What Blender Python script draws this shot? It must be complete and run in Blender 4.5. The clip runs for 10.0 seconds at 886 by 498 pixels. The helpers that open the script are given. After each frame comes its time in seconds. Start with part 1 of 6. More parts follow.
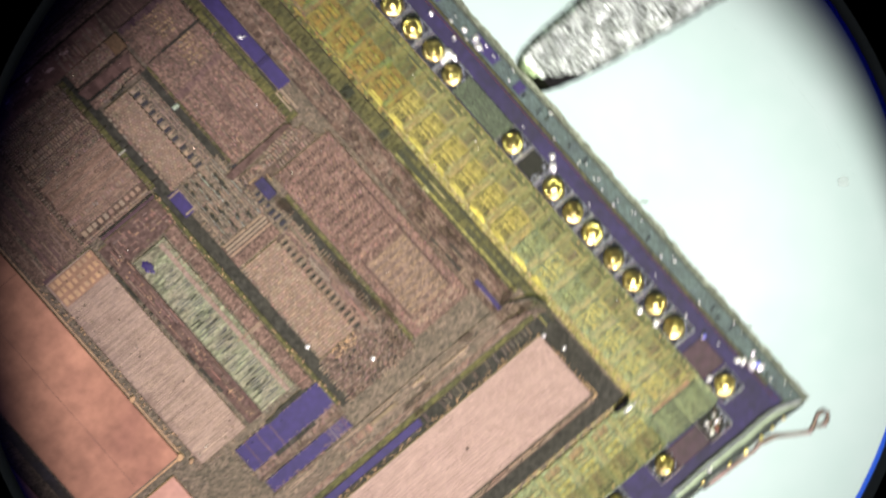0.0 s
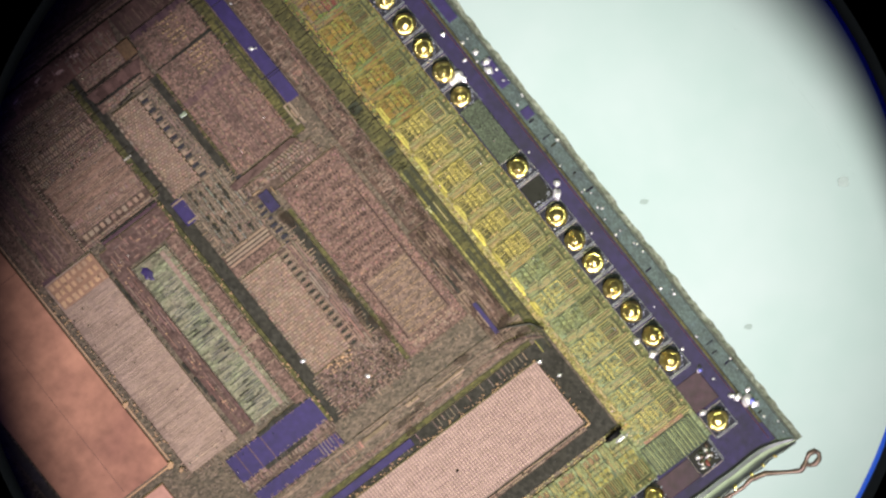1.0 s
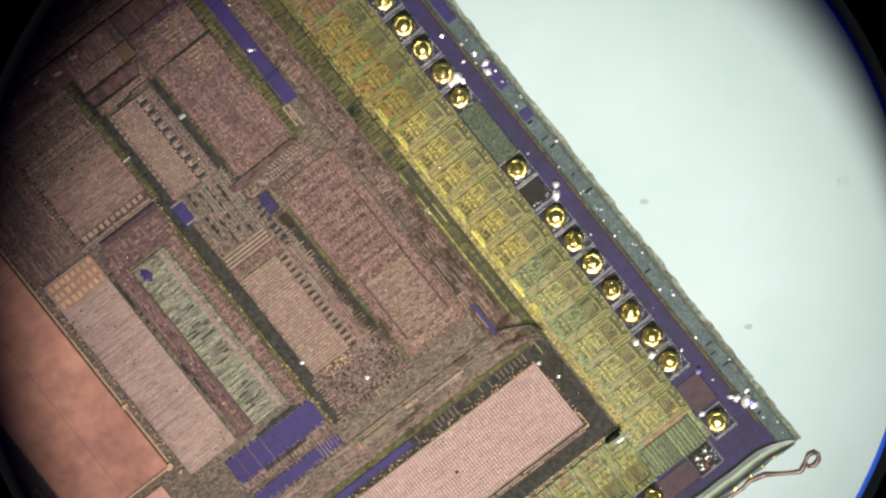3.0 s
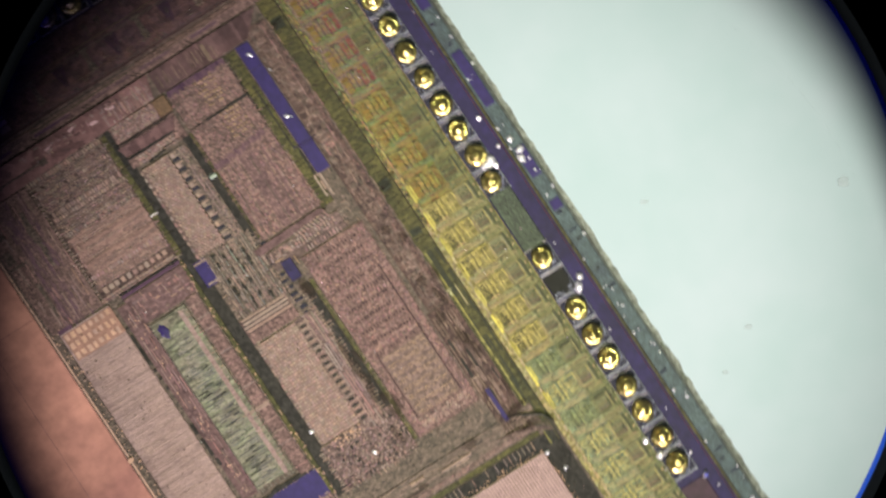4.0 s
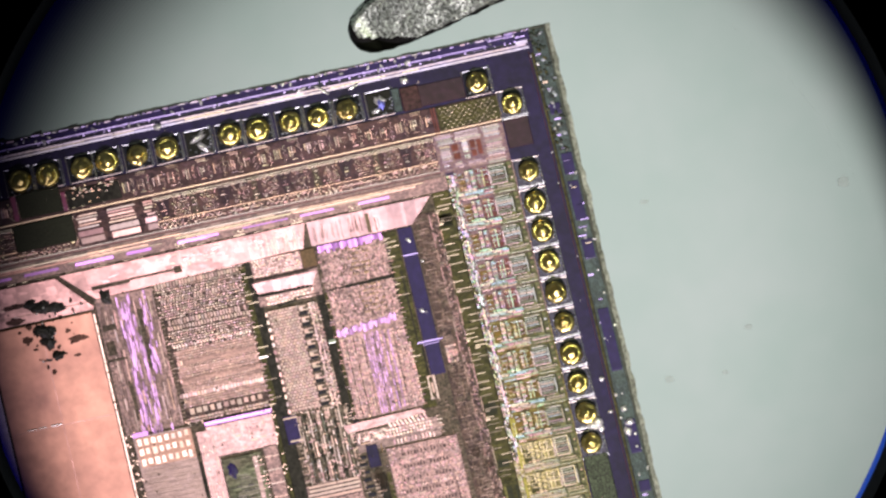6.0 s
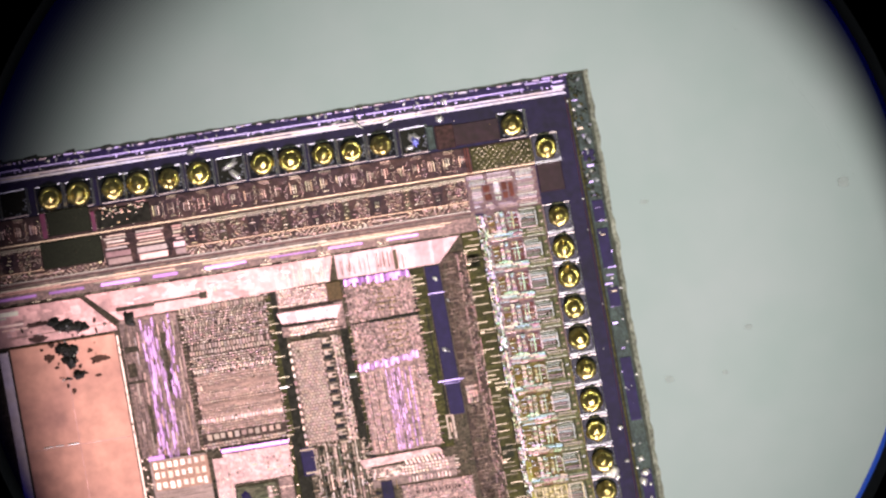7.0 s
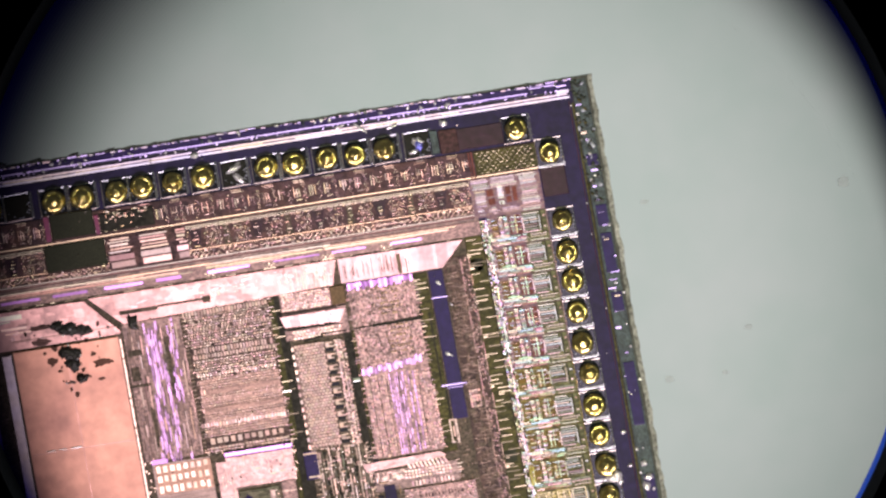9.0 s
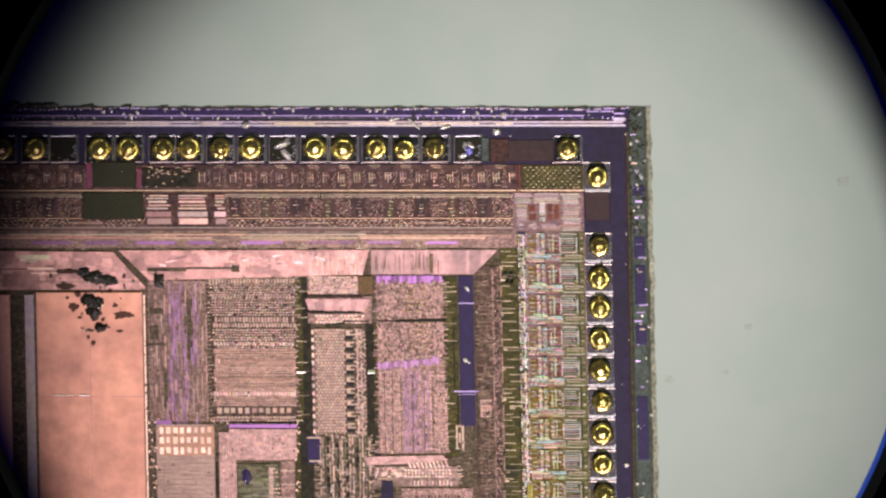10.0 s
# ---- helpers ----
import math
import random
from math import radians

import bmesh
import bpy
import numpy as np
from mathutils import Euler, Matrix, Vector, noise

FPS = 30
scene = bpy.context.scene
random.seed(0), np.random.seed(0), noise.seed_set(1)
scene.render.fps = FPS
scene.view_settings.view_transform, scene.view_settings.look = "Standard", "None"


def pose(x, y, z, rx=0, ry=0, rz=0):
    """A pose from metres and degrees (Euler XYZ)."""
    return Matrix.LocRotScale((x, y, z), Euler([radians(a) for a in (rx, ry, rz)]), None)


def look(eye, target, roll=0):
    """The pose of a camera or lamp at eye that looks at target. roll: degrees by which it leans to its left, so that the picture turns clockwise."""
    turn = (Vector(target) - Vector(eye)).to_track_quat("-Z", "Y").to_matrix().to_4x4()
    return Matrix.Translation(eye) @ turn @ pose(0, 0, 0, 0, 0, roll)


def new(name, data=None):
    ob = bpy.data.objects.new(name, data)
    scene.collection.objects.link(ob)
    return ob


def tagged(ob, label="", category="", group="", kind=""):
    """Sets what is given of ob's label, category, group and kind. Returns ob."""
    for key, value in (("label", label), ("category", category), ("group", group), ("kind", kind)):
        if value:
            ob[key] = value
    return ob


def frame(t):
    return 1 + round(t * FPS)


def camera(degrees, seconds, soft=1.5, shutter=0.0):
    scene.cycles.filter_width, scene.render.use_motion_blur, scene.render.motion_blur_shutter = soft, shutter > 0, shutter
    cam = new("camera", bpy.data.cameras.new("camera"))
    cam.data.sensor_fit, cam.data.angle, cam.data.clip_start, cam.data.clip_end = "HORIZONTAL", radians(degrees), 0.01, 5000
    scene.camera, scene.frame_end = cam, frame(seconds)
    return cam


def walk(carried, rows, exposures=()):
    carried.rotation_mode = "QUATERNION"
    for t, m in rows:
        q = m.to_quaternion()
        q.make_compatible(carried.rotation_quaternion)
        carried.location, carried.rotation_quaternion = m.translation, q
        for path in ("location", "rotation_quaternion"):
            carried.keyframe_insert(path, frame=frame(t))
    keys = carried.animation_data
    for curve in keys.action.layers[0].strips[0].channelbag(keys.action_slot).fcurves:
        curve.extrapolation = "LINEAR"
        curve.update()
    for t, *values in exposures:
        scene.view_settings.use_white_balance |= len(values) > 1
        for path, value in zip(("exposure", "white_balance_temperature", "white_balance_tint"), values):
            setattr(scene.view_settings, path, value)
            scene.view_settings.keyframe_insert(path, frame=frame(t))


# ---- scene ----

# A silicon die of about 3.2 mm on the stage of a microscope. One layout unit is 2 micrometres; layout u runs to the
# die's right, v down the die.
UNIT = 2e-6
LENS = 0.1                 # from the lens to the die's upper face
DIE_H = 150                # thickness of the die in layout units
SKEW = 0.02                # the saw cut is a little out of square
GROW = 1.009

cam = camera(2 * math.degrees(math.atan(784 * UNIT / LENS)), 10.0, soft=2.4, shutter=0.8)
CAM_POSE = pose(0, 0, LENS + DIE_H * UNIT, 0, 0, 0)
walk(cam, [(0.0, CAM_POSE), (10.0, CAM_POSE)],
     exposures=[(0.0, 0.42, 6500, 6), (0.3, 0.15, 6500, 6), (0.6, 0.11, 6500, 6), (3.5, 0.07, 6500, 8), (4.5, -0.27, 6500, 5), (5.1, -0.35, 6500, 6), (5.5, -0.32, 6530, 9), (5.8, -0.5, 6560, 10), (7.3, -0.67, 6720, 15), (9.8, -0.68, 6750, 16), (10.0, -0.74, 7150, 16)])

# ---- world and lamps ----
world = bpy.data.worlds.new("dim_room")
scene.world = world
world.use_nodes = True
world.node_tree.nodes["Background"].inputs[0].default_value = (0.8, 0.9, 1.0, 1)
world.node_tree.nodes["Background"].inputs[1].default_value = 0.08


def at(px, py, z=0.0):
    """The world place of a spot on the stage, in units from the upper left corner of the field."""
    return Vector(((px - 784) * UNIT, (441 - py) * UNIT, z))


def spot(name, eye, aim, watts, reach, blend, size, colour, squeeze=1.0):
    """A lamp with a soft-edged round field on the stage; reach: the field's radius in layout units."""
    data = bpy.data.lights.new(name, "SPOT")
    far = (Vector(eye) - Vector(aim)).length
    data.spot_size, data.spot_blend = 2 * math.atan(reach * UNIT / far), blend
    data.energy, data.shadow_soft_size, data.color = watts, size, colour
    ob = new(name, data)
    ob.matrix_world = look(eye, aim) @ Matrix.Diagonal((1, squeeze, 1, 1))
    return ob


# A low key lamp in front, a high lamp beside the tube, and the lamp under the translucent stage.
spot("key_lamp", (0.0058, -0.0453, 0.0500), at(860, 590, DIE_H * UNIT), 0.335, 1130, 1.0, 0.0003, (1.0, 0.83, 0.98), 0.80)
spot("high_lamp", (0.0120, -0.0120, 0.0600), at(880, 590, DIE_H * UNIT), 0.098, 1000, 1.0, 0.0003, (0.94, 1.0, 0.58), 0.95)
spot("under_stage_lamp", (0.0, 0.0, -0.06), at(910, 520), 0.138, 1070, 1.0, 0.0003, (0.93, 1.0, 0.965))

# ---- materials ----
def material(name, colour, metal=0.0, rough=0.5, grain=14.0, depth=0.25, bump=0.1, second=None, amount=0.5, island=0.0, spec=0.5, patch=None, brush=0.0, tint=0.0, ior=1.5, gloss=(1, 1, 1)):
    """A surface with fine grain (its size in layout units), broader stains, and a shade for each separate piece."""
    m = bpy.data.materials.new(name)
    m.use_nodes = True
    n, link = m.node_tree.nodes, m.node_tree.links.new
    b = n["Principled BSDF"]
    b.inputs["Metallic"].default_value, b.inputs["Roughness"].default_value = metal, rough
    b.inputs["Specular IOR Level"].default_value, b.inputs["IOR"].default_value = spec, ior
    b.inputs["Specular Tint"].default_value = (*gloss, 1)
    where = n.new("ShaderNodeTexCoord")
    fine, broad = n.new("ShaderNodeTexNoise"), n.new("ShaderNodeTexNoise")
    for tex, size in ((fine, grain), (broad, grain * 7)):
        tex.inputs["Scale"].default_value = 1 / (size * UNIT)
        tex.inputs["Detail"].default_value = 5
        link(where.outputs["Object"], tex.inputs["Vector"])
    pick = n.new("ShaderNodeMix")
    pick.data_type = "RGBA"
    pick.inputs[6].default_value = (*colour, 1)
    pick.inputs[7].default_value = (*(second or [c * 0.6 for c in colour]), 1)
    spread = n.new("ShaderNodeMapRange")
    spread.inputs["From Min"].default_value, spread.inputs["From Max"].default_value = 0.35, 0.7
    spread.inputs["To Max"].default_value = amount
    link(broad.outputs["Fac"], spread.inputs["Value"])
    link(spread.outputs["Result"], pick.inputs[0])
    shade = n.new("ShaderNodeHueSaturation")
    link(pick.outputs[2], shade.inputs["Color"])
    value = n.new("ShaderNodeMapRange")
    value.inputs["From Min"].default_value, value.inputs["From Max"].default_value = 0.3, 0.7
    value.inputs["To Min"].default_value, value.inputs["To Max"].default_value = 1 - depth, 1 + depth
    link(fine.outputs["Fac"], value.inputs["Value"])
    out = value.outputs["Result"]
    if island:
        geo = n.new("ShaderNodeNewGeometry")
        vary = n.new("ShaderNodeMapRange")
        vary.inputs["To Min"].default_value, vary.inputs["To Max"].default_value = 1 - island, 1 + island
        link(geo.outputs["Random Per Island"], vary.inputs["Value"])
        mul = n.new("ShaderNodeMath")
        mul.operation = "MULTIPLY"
        link(out, mul.inputs[0])
        link(vary.outputs["Result"], mul.inputs[1])
        out = mul.outputs[0]
    if patch:  # small oblong patches, as of wiring too fine to tell apart
        squeeze, cell, part_of = n.new("ShaderNodeMapping"), n.new("ShaderNodeTexVoronoi"), n.new("ShaderNodeSeparateColor")
        squeeze.inputs["Scale"].default_value = (1 / (patch[0] * UNIT), 1 / (patch[1] * UNIT), 1 / (40 * UNIT))
        cell.distance, cell.inputs["Scale"].default_value = "CHEBYCHEV", 1.0
        link(where.outputs["Object"], squeeze.inputs["Vector"])
        link(squeeze.outputs["Vector"], cell.inputs["Vector"])
        link(cell.outputs["Color"], part_of.inputs["Color"])
        span, mul = n.new("ShaderNodeMapRange"), n.new("ShaderNodeMath")
        span.inputs["To Min"].default_value, span.inputs["To Max"].default_value = 1 - patch[2], 1 + patch[2]
        link(part_of.outputs[0], span.inputs["Value"])
        mul.operation = "MULTIPLY"
        link(out, mul.inputs[0])
        link(span.outputs["Result"], mul.inputs[1])
        out = mul.outputs[0]
    link(out, shade.inputs["Value"])
    colour_out = shade.outputs["Color"]
    if tint:  # thin films: each piece leans to a hue of its own
        geo, draw, soften, blend = (n.new(k) for k in ("ShaderNodeNewGeometry", "ShaderNodeTexWhiteNoise", "ShaderNodeMix", "ShaderNodeMix"))
        draw.noise_dimensions = "1D"
        soften.data_type = blend.data_type = "RGBA"
        blend.blend_type = "MULTIPLY"
        soften.inputs[6].default_value = (1, 1, 1, 1)
        soften.inputs[0].default_value, blend.inputs[0].default_value = tint, 1.0
        link(geo.outputs["Random Per Island"], draw.inputs["W"])
        link(draw.outputs["Color"], soften.inputs[7])
        link(colour_out, blend.inputs[6])
        link(soften.outputs[2], blend.inputs[7])
        colour_out = blend.outputs[2]
        link(soften.outputs[2], b.inputs["Specular Tint"])
    link(colour_out, b.inputs["Base Color"])
    if brush:  # ruling too fine to see, along the die's rows: half of the surface leans up the die, half down
        both = n.new("ShaderNodeMixShader")
        both.inputs[0].default_value = 0.5
        for k, side in enumerate((brush, -brush)):
            half = b if k == 0 else n.new("ShaderNodeBsdfPrincipled")
            build, world_way = n.new("ShaderNodeCombineXYZ"), n.new("ShaderNodeVectorTransform")
            build.inputs[1].default_value, build.inputs[2].default_value = side, 1.0
            if island:  # each separate piece leans a little more or less
                own, lean = n.new("ShaderNodeNewGeometry"), n.new("ShaderNodeMapRange")
                lean.inputs["To Min"].default_value, lean.inputs["To Max"].default_value = side * 0.82, side * 1.22
                link(own.outputs["Random Per Island"], lean.inputs["Value"])
                link(lean.outputs["Result"], build.inputs[1])
            world_way.vector_type, world_way.convert_from, world_way.convert_to = "NORMAL", "OBJECT", "WORLD"
            link(build.outputs[0], world_way.inputs[0])
            link(world_way.outputs[0], half.inputs["Normal"])
            link(colour_out, half.inputs["Base Color"])
            for key in ("Metallic", "Roughness", "Specular IOR Level", "IOR", "Specular Tint"):
                half.inputs[key].default_value = b.inputs[key].default_value
            if tint:
                link(soften.outputs[2], half.inputs["Specular Tint"])
            link(half.outputs[0], both.inputs[1 + k])
        link(both.outputs[0], n["Material Output"].inputs["Surface"])
    elif bump:
        bm = n.new("ShaderNodeBump")
        bm.inputs["Strength"].default_value, bm.inputs["Distance"].default_value = bump, 2 * UNIT
        link(fine.outputs["Fac"], bm.inputs["Height"])
        link(bm.outputs["Normal"], b.inputs["Normal"])
    return m


M = {
    "dust": material("translucent_dust", (0.50, 0.54, 0.50), 0, 0.9, 6, 0.1),
    "black": material("black_lacquer", (0.004, 0.004, 0.004), 0, 0.6, 900, 0.1, 0),
    "silicon": material("dark_silicon", (0.040, 0.040, 0.036), 0.3, 0.45, 9, 0.5, 0.3, (0.07, 0.085, 0.075), 0.7),
    "oxide": material("violet_oxide", (0.018, 0.011, 0.062), 0, 0.45, 12, 0.3, 0.1, (0.013, 0.009, 0.032), 0.8, spec=0.25),
    "oxide_blue": material("blue_violet_oxide", (0.026, 0.0150, 0.094), 0, 0.4, 12, 0.2, 0.05, (0.019, 0.012, 0.065), 0.6, spec=0.25),
    "scribe": material("teal_scribe_lane", (0.050, 0.074, 0.080), 0.3, 0.45, 3, 0.5, 0.2, (0.030, 0.042, 0.056), 0.9, patch=(3, 5, 0.35)),
    "red_oxide": material("maroon_oxide", (0.038, 0.0145, 0.028), 0, 0.4, 12, 0.3, 0.1, (0.030, 0.012, 0.030), 0.8, spec=0.3),
    "brown": material("brown_circuitry", (0.100, 0.072, 0.054), 0.36, 0.36, 4, 0.4, 0.5, (0.058, 0.043, 0.028), 0.8, spec=0.2, patch=(7, 3, 0.55), brush=0.39),
    "rose": material("rose_brown_circuitry", (0.150, 0.098, 0.075), 0.24, 0.35, 4, 0.4, 0.4, (0.088, 0.060, 0.046), 0.8, spec=0.15, patch=(5, 3, 0.5), brush=0.39),
    "umber": material("umber_circuitry", (0.098, 0.070, 0.054), 0.3, 0.5, 4, 0.4, 0.5, (0.055, 0.042, 0.030), 0.9, patch=(6, 4, 0.55)),
    "tan": material("tan_circuitry", (0.24, 0.178, 0.142), 0.25, 0.37, 4, 0.2, 0.3, (0.185, 0.132, 0.102), 0.9, spec=0.2, patch=(40, 3, 0.25), brush=0.39),
    "olive": material("olive_circuitry", (0.066, 0.060, 0.018), 0.2, 0.5, 5, 0.4, 0.4, (0.036, 0.036, 0.014), 0.9, spec=0.3, patch=(9, 4, 0.5)),
    "dark": material("dark_trench", (0.0220, 0.0205, 0.0155), 0, 0.6, 8, 0.4, 0.2, (0.026, 0.025, 0.021), 0.8, spec=0.2, patch=(6, 9, 0.4)),
    "io_green": material("green_gold_circuitry", (0.150, 0.158, 0.070), 0.3, 0.5, 5, 0.4, 0.4, (0.078, 0.120, 0.082), 0.9, patch=(8, 4, 0.55)),
    "io_gold": material("gold_circuitry", (0.190, 0.166, 0.038), 0.2, 0.42, 5, 0.4, 0.4, (0.115, 0.120, 0.044), 0.9, spec=0.2, patch=(8, 4, 0.45), brush=0.39),
    "io_warm": material("bronze_circuitry", (0.175, 0.146, 0.032), 0.1, 0.50, 5, 0.4, 0.4, (0.115, 0.106, 0.034), 0.9, spec=0.15, patch=(8, 4, 0.5), brush=0.39),
    "dull_gold": material("tarnished_gold_wire", (0.15, 0.11, 0.085), 0.7, 0.42, 7, 0.4, 0.4, (0.11, 0.08, 0.065), 0.8),
    "io_pale": material("bronze_circuitry_of_the_upper_cells", (0.138, 0.108, 0.036), 0, 0.42, 5, 0.4, 0.4, (0.095, 0.080, 0.036), 0.8, spec=0.45, patch=(8, 3, 0.5), brush=0.39, gloss=(1.0, 0.62, 0.95)),
    "cap": material("grey_green_plate", (0.044, 0.060, 0.036), 0.3, 0.5, 3, 0.9, 0.4, (0.030, 0.040, 0.026), 0.8, patch=(3, 3, 0.5)),
    "cap_dark": material("dark_green_plate", (0.024, 0.027, 0.016), 0.1, 0.5, 4, 0.3, 0.2, spec=0.3),
    "pink_plate": material("pink_metal_plate", (0.43, 0.243, 0.193), 0.28, 0.36, 9, 0.12, 0.12, (0.37, 0.205, 0.155), 0.9, spec=0.2, brush=0.39),
    "mottled": material("mottled_pink_plate", (0.172, 0.099, 0.083), 0.58, 0.30, 9, 0.2, 0.12, (0.105, 0.064, 0.052), 0.9, spec=0.2, patch=(24, 16, 0.4), brush=0.39),
    "pad": material("dark_pad_metal", (0.018, 0.021, 0.027), 0.3, 0.40, 5, 0.5, 0.2, (0.034, 0.037, 0.046), 0.6, spec=0.2, brush=0.39),
    "sawn": material("pale_sawn_silicon", (0.42, 0.45, 0.37), 0.1, 0.7, 7, 0.6, 0.4, (0.16, 0.175, 0.13), 0.8),
    "upper": material("dark_brown_ring_circuitry", (0.082, 0.044, 0.034), 0.1, 0.5, 4, 0.4, 0.5, (0.056, 0.032, 0.040), 0.9, spec=0.15, patch=(13, 9, 0.45), brush=0.39),
    "glassy": material("glassy_grey_silicon", (0.075, 0.085, 0.082), 0.5, 0.34, 20, 0.25, 0.1, (0.04, 0.05, 0.052), 0.7),
    "m_io": material("many_hued_metal", (0.290, 0.238, 0.056), 0, 0.26, 9, 0.2, 0.1, (0.240, 0.200, 0.052), 0.7, 0.45, spec=0.62, tint=0.55, brush=0.39, ior=1.8),
    "io_slate": material("slate_green_circuitry", (0.112, 0.120, 0.046), 0.1, 0.5, 5, 0.4, 0.4, (0.078, 0.096, 0.052), 0.8, spec=0.12, patch=(9, 4, 0.45), brush=0.39),
    "io_lime": material("yellow_circuitry", (0.23, 0.20, 0.046), 0.3, 0.5, 5, 0.3, 0.3, (0.15, 0.145, 0.048), 0.9, patch=(8, 4, 0.45)),
    "bus_plate": material("brown_pink_bus_plate", (0.128, 0.078, 0.067), 0.38, 0.26, 9, 0.2, 0.12, (0.086, 0.058, 0.051), 0.9, spec=0.15, patch=(14, 60, 0.35), brush=0.39),
    "salmon": material("salmon_circuitry", (0.175, 0.112, 0.078), 0.38, 0.38, 4, 0.35, 0.3, (0.130, 0.084, 0.060), 0.8, spec=0.25, patch=(16, 4, 0.3), brush=0.39),
    "russet": material("russet_circuitry", (0.088, 0.056, 0.040), 0.1, 0.48, 4, 0.45, 0.5, (0.046, 0.033, 0.024), 0.9, spec=0.15, patch=(7, 5, 0.5), brush=0.39),
    "tan_dull": material("dull_tan_circuitry", (0.150, 0.105, 0.080), 0.2, 0.42, 4, 0.4, 0.3, (0.120, 0.088, 0.058), 0.8, spec=0.2, patch=(8, 5, 0.4), brush=0.39),
    "m_ring": material("pale_ring_metal", (0.130, 0.100, 0.066), 0.9, 0.265, 9, 0.2, 0.1, (0.098, 0.072, 0.056), 0.7, 0.5, tint=0.32, brush=0.39),
    "m_copper": material("copper_metal", (0.40, 0.245, 0.115), 0.25, 0.30, 9, 0.3, 0.1, (0.30, 0.175, 0.09), 0.7, 0.3, spec=0.6, brush=0.39, ior=1.8),
    "orange_plate": material("orange_pink_metal_plate", (0.45, 0.232, 0.150), 0.28, 0.36, 24, 0.18, 0.12, (0.220, 0.104, 0.076), 0.9, spec=0.2, brush=0.39),
    "brown_red": material("brown_red_plate", (0.062, 0.028, 0.030), 0.1, 0.45, 6, 0.6, 0.2, (0.042, 0.020, 0.026), 0.8, spec=0.2),
    "smudge": material("brown_smudge", (0.040, 0.028, 0.018), 0, 0.7, 14, 0.5, 0.3, (0.060, 0.042, 0.026), 0.8, spec=0.2),
    "glint": material("bright_flecks", (0.85, 0.78, 0.58), 1.0, 0.22, 5, 0.2, 0.0, (0.75, 0.72, 0.72), 0.6, 0.3, tint=0.3),
    "residue": material("pale_residue", (0.42, 0.46, 0.52), 0.3, 0.4, 4, 0.4, 0.4, (0.24, 0.26, 0.30), 0.8, 0.3),
    "scorch": material("brown_scorch", (0.030, 0.016, 0.010), 0, 0.7, 5, 0.5, 0.3, (0.055, 0.028, 0.018), 0.8, spec=0.2),
    "green_cells": material("green_grey_cells", (0.140, 0.146, 0.100), 0.35, 0.45, 5, 0.4, 0.4, (0.145, 0.120, 0.098), 0.9, spec=0.3, patch=(22, 4, 0.5)),
    "m_pink": material("pink_metal", (0.250, 0.158, 0.120), 0.32, 0.31, 9, 0.2, 0.1, (0.170, 0.104, 0.086), 0.8, 0.55, tint=0.22, brush=0.39, spec=0.35),
    "m_seal": material("lavender_metal", (0.074, 0.067, 0.084), 0.9, 0.28, 9, 0.2, 0.1, (0.080, 0.066, 0.048), 0.8, tint=0.18, brush=0.39),
    "m_even": material("even_pink_metal", (0.50, 0.345, 0.31), 0.4, 0.36, 9, 0.1, 0.1, (0.43, 0.30, 0.26), 0.6, 0.10, spec=0.4, brush=0.39),
    "m_tan": material("tan_metal", (0.270, 0.196, 0.146), 0.46, 0.31, 9, 0.2, 0.1, (0.21, 0.142, 0.116), 0.8, 0.45, tint=0.22, brush=0.39),
    "m_smooth": material("smooth_tan_metal", (0.285, 0.206, 0.156), 0.35, 0.42, 9, 0.2, 0.1, (0.235, 0.165, 0.120), 0.8, 0.2),
    "m_white": material("silvery_metal", (0.40, 0.37, 0.37), 0.8, 0.31, 9, 0.2, 0.1, (0.30, 0.265, 0.25), 0.6, 0.4, tint=0.25),
    "m_mauve": material("mauve_metal", (0.085, 0.056, 0.050), 0, 0.22, 9, 0.2, 0.1, (0.070, 0.048, 0.042), 0.8, 0.5, spec=0.38, brush=0.39, ior=1.8, gloss=(0.80, 0.40, 1.0)),
    "m_gold": material("gold_metal", (0.58, 0.47, 0.095), 0.1, 0.32, 9, 0.25, 0.1, (0.40, 0.35, 0.090), 0.6, 0.5, spec=0.5, brush=0.39, ior=1.75),
    "m_warm": material("pale_gold_metal", (0.42, 0.325, 0.066), 0, 0.27, 9, 0.25, 0.1, (0.34, 0.265, 0.056), 0.7, 0.4, spec=0.65, tint=0.45, brush=0.39, ior=1.8),
    "m_green": material("yellow_green_metal", (0.27, 0.30, 0.135), 0.65, 0.46, 9, 0.25, 0.1, (0.22, 0.21, 0.12), 0.8, 0.5),
    "m_lime": material("yellow_plate", (0.42, 0.35, 0.070), 0.5, 0.46, 6, 0.25, 0.1, (0.27, 0.25, 0.075), 0.8, 0.4),
    "m_brown": material("dull_brown_metal", (0.170, 0.118, 0.088), 0.5, 0.45, 9, 0.3, 0.1, (0.100, 0.072, 0.052), 0.6, 0.5),
    "m_dark": material("dark_gap", (0.014, 0.014, 0.012), 0.1, 0.5, 9, 0.3, 0.0, None, 0.5, 0.4, spec=0.2),
    "m_tie": material("pale_tie_metal", (0.060, 0.055, 0.034), 1.0, 0.25, 9, 0.2, 0.1, (0.060, 0.050, 0.036), 0.7, 0.4, brush=0.39),
    "m_violet": material("violet_tinged_metal", (0.058, 0.050, 0.085), 1.0, 0.25, 9, 0.2, 0.1, (0.050, 0.048, 0.060), 0.7, 0.4, brush=0.39),
    "m_lilac": material("lilac_metal", (0.125, 0.082, 0.066), 0, 0.23, 9, 0.2, 0.1, (0.105, 0.070, 0.056), 0.8, 0.4, spec=0.28, brush=0.39, ior=1.85, gloss=(0.88, 0.52, 1.0)),
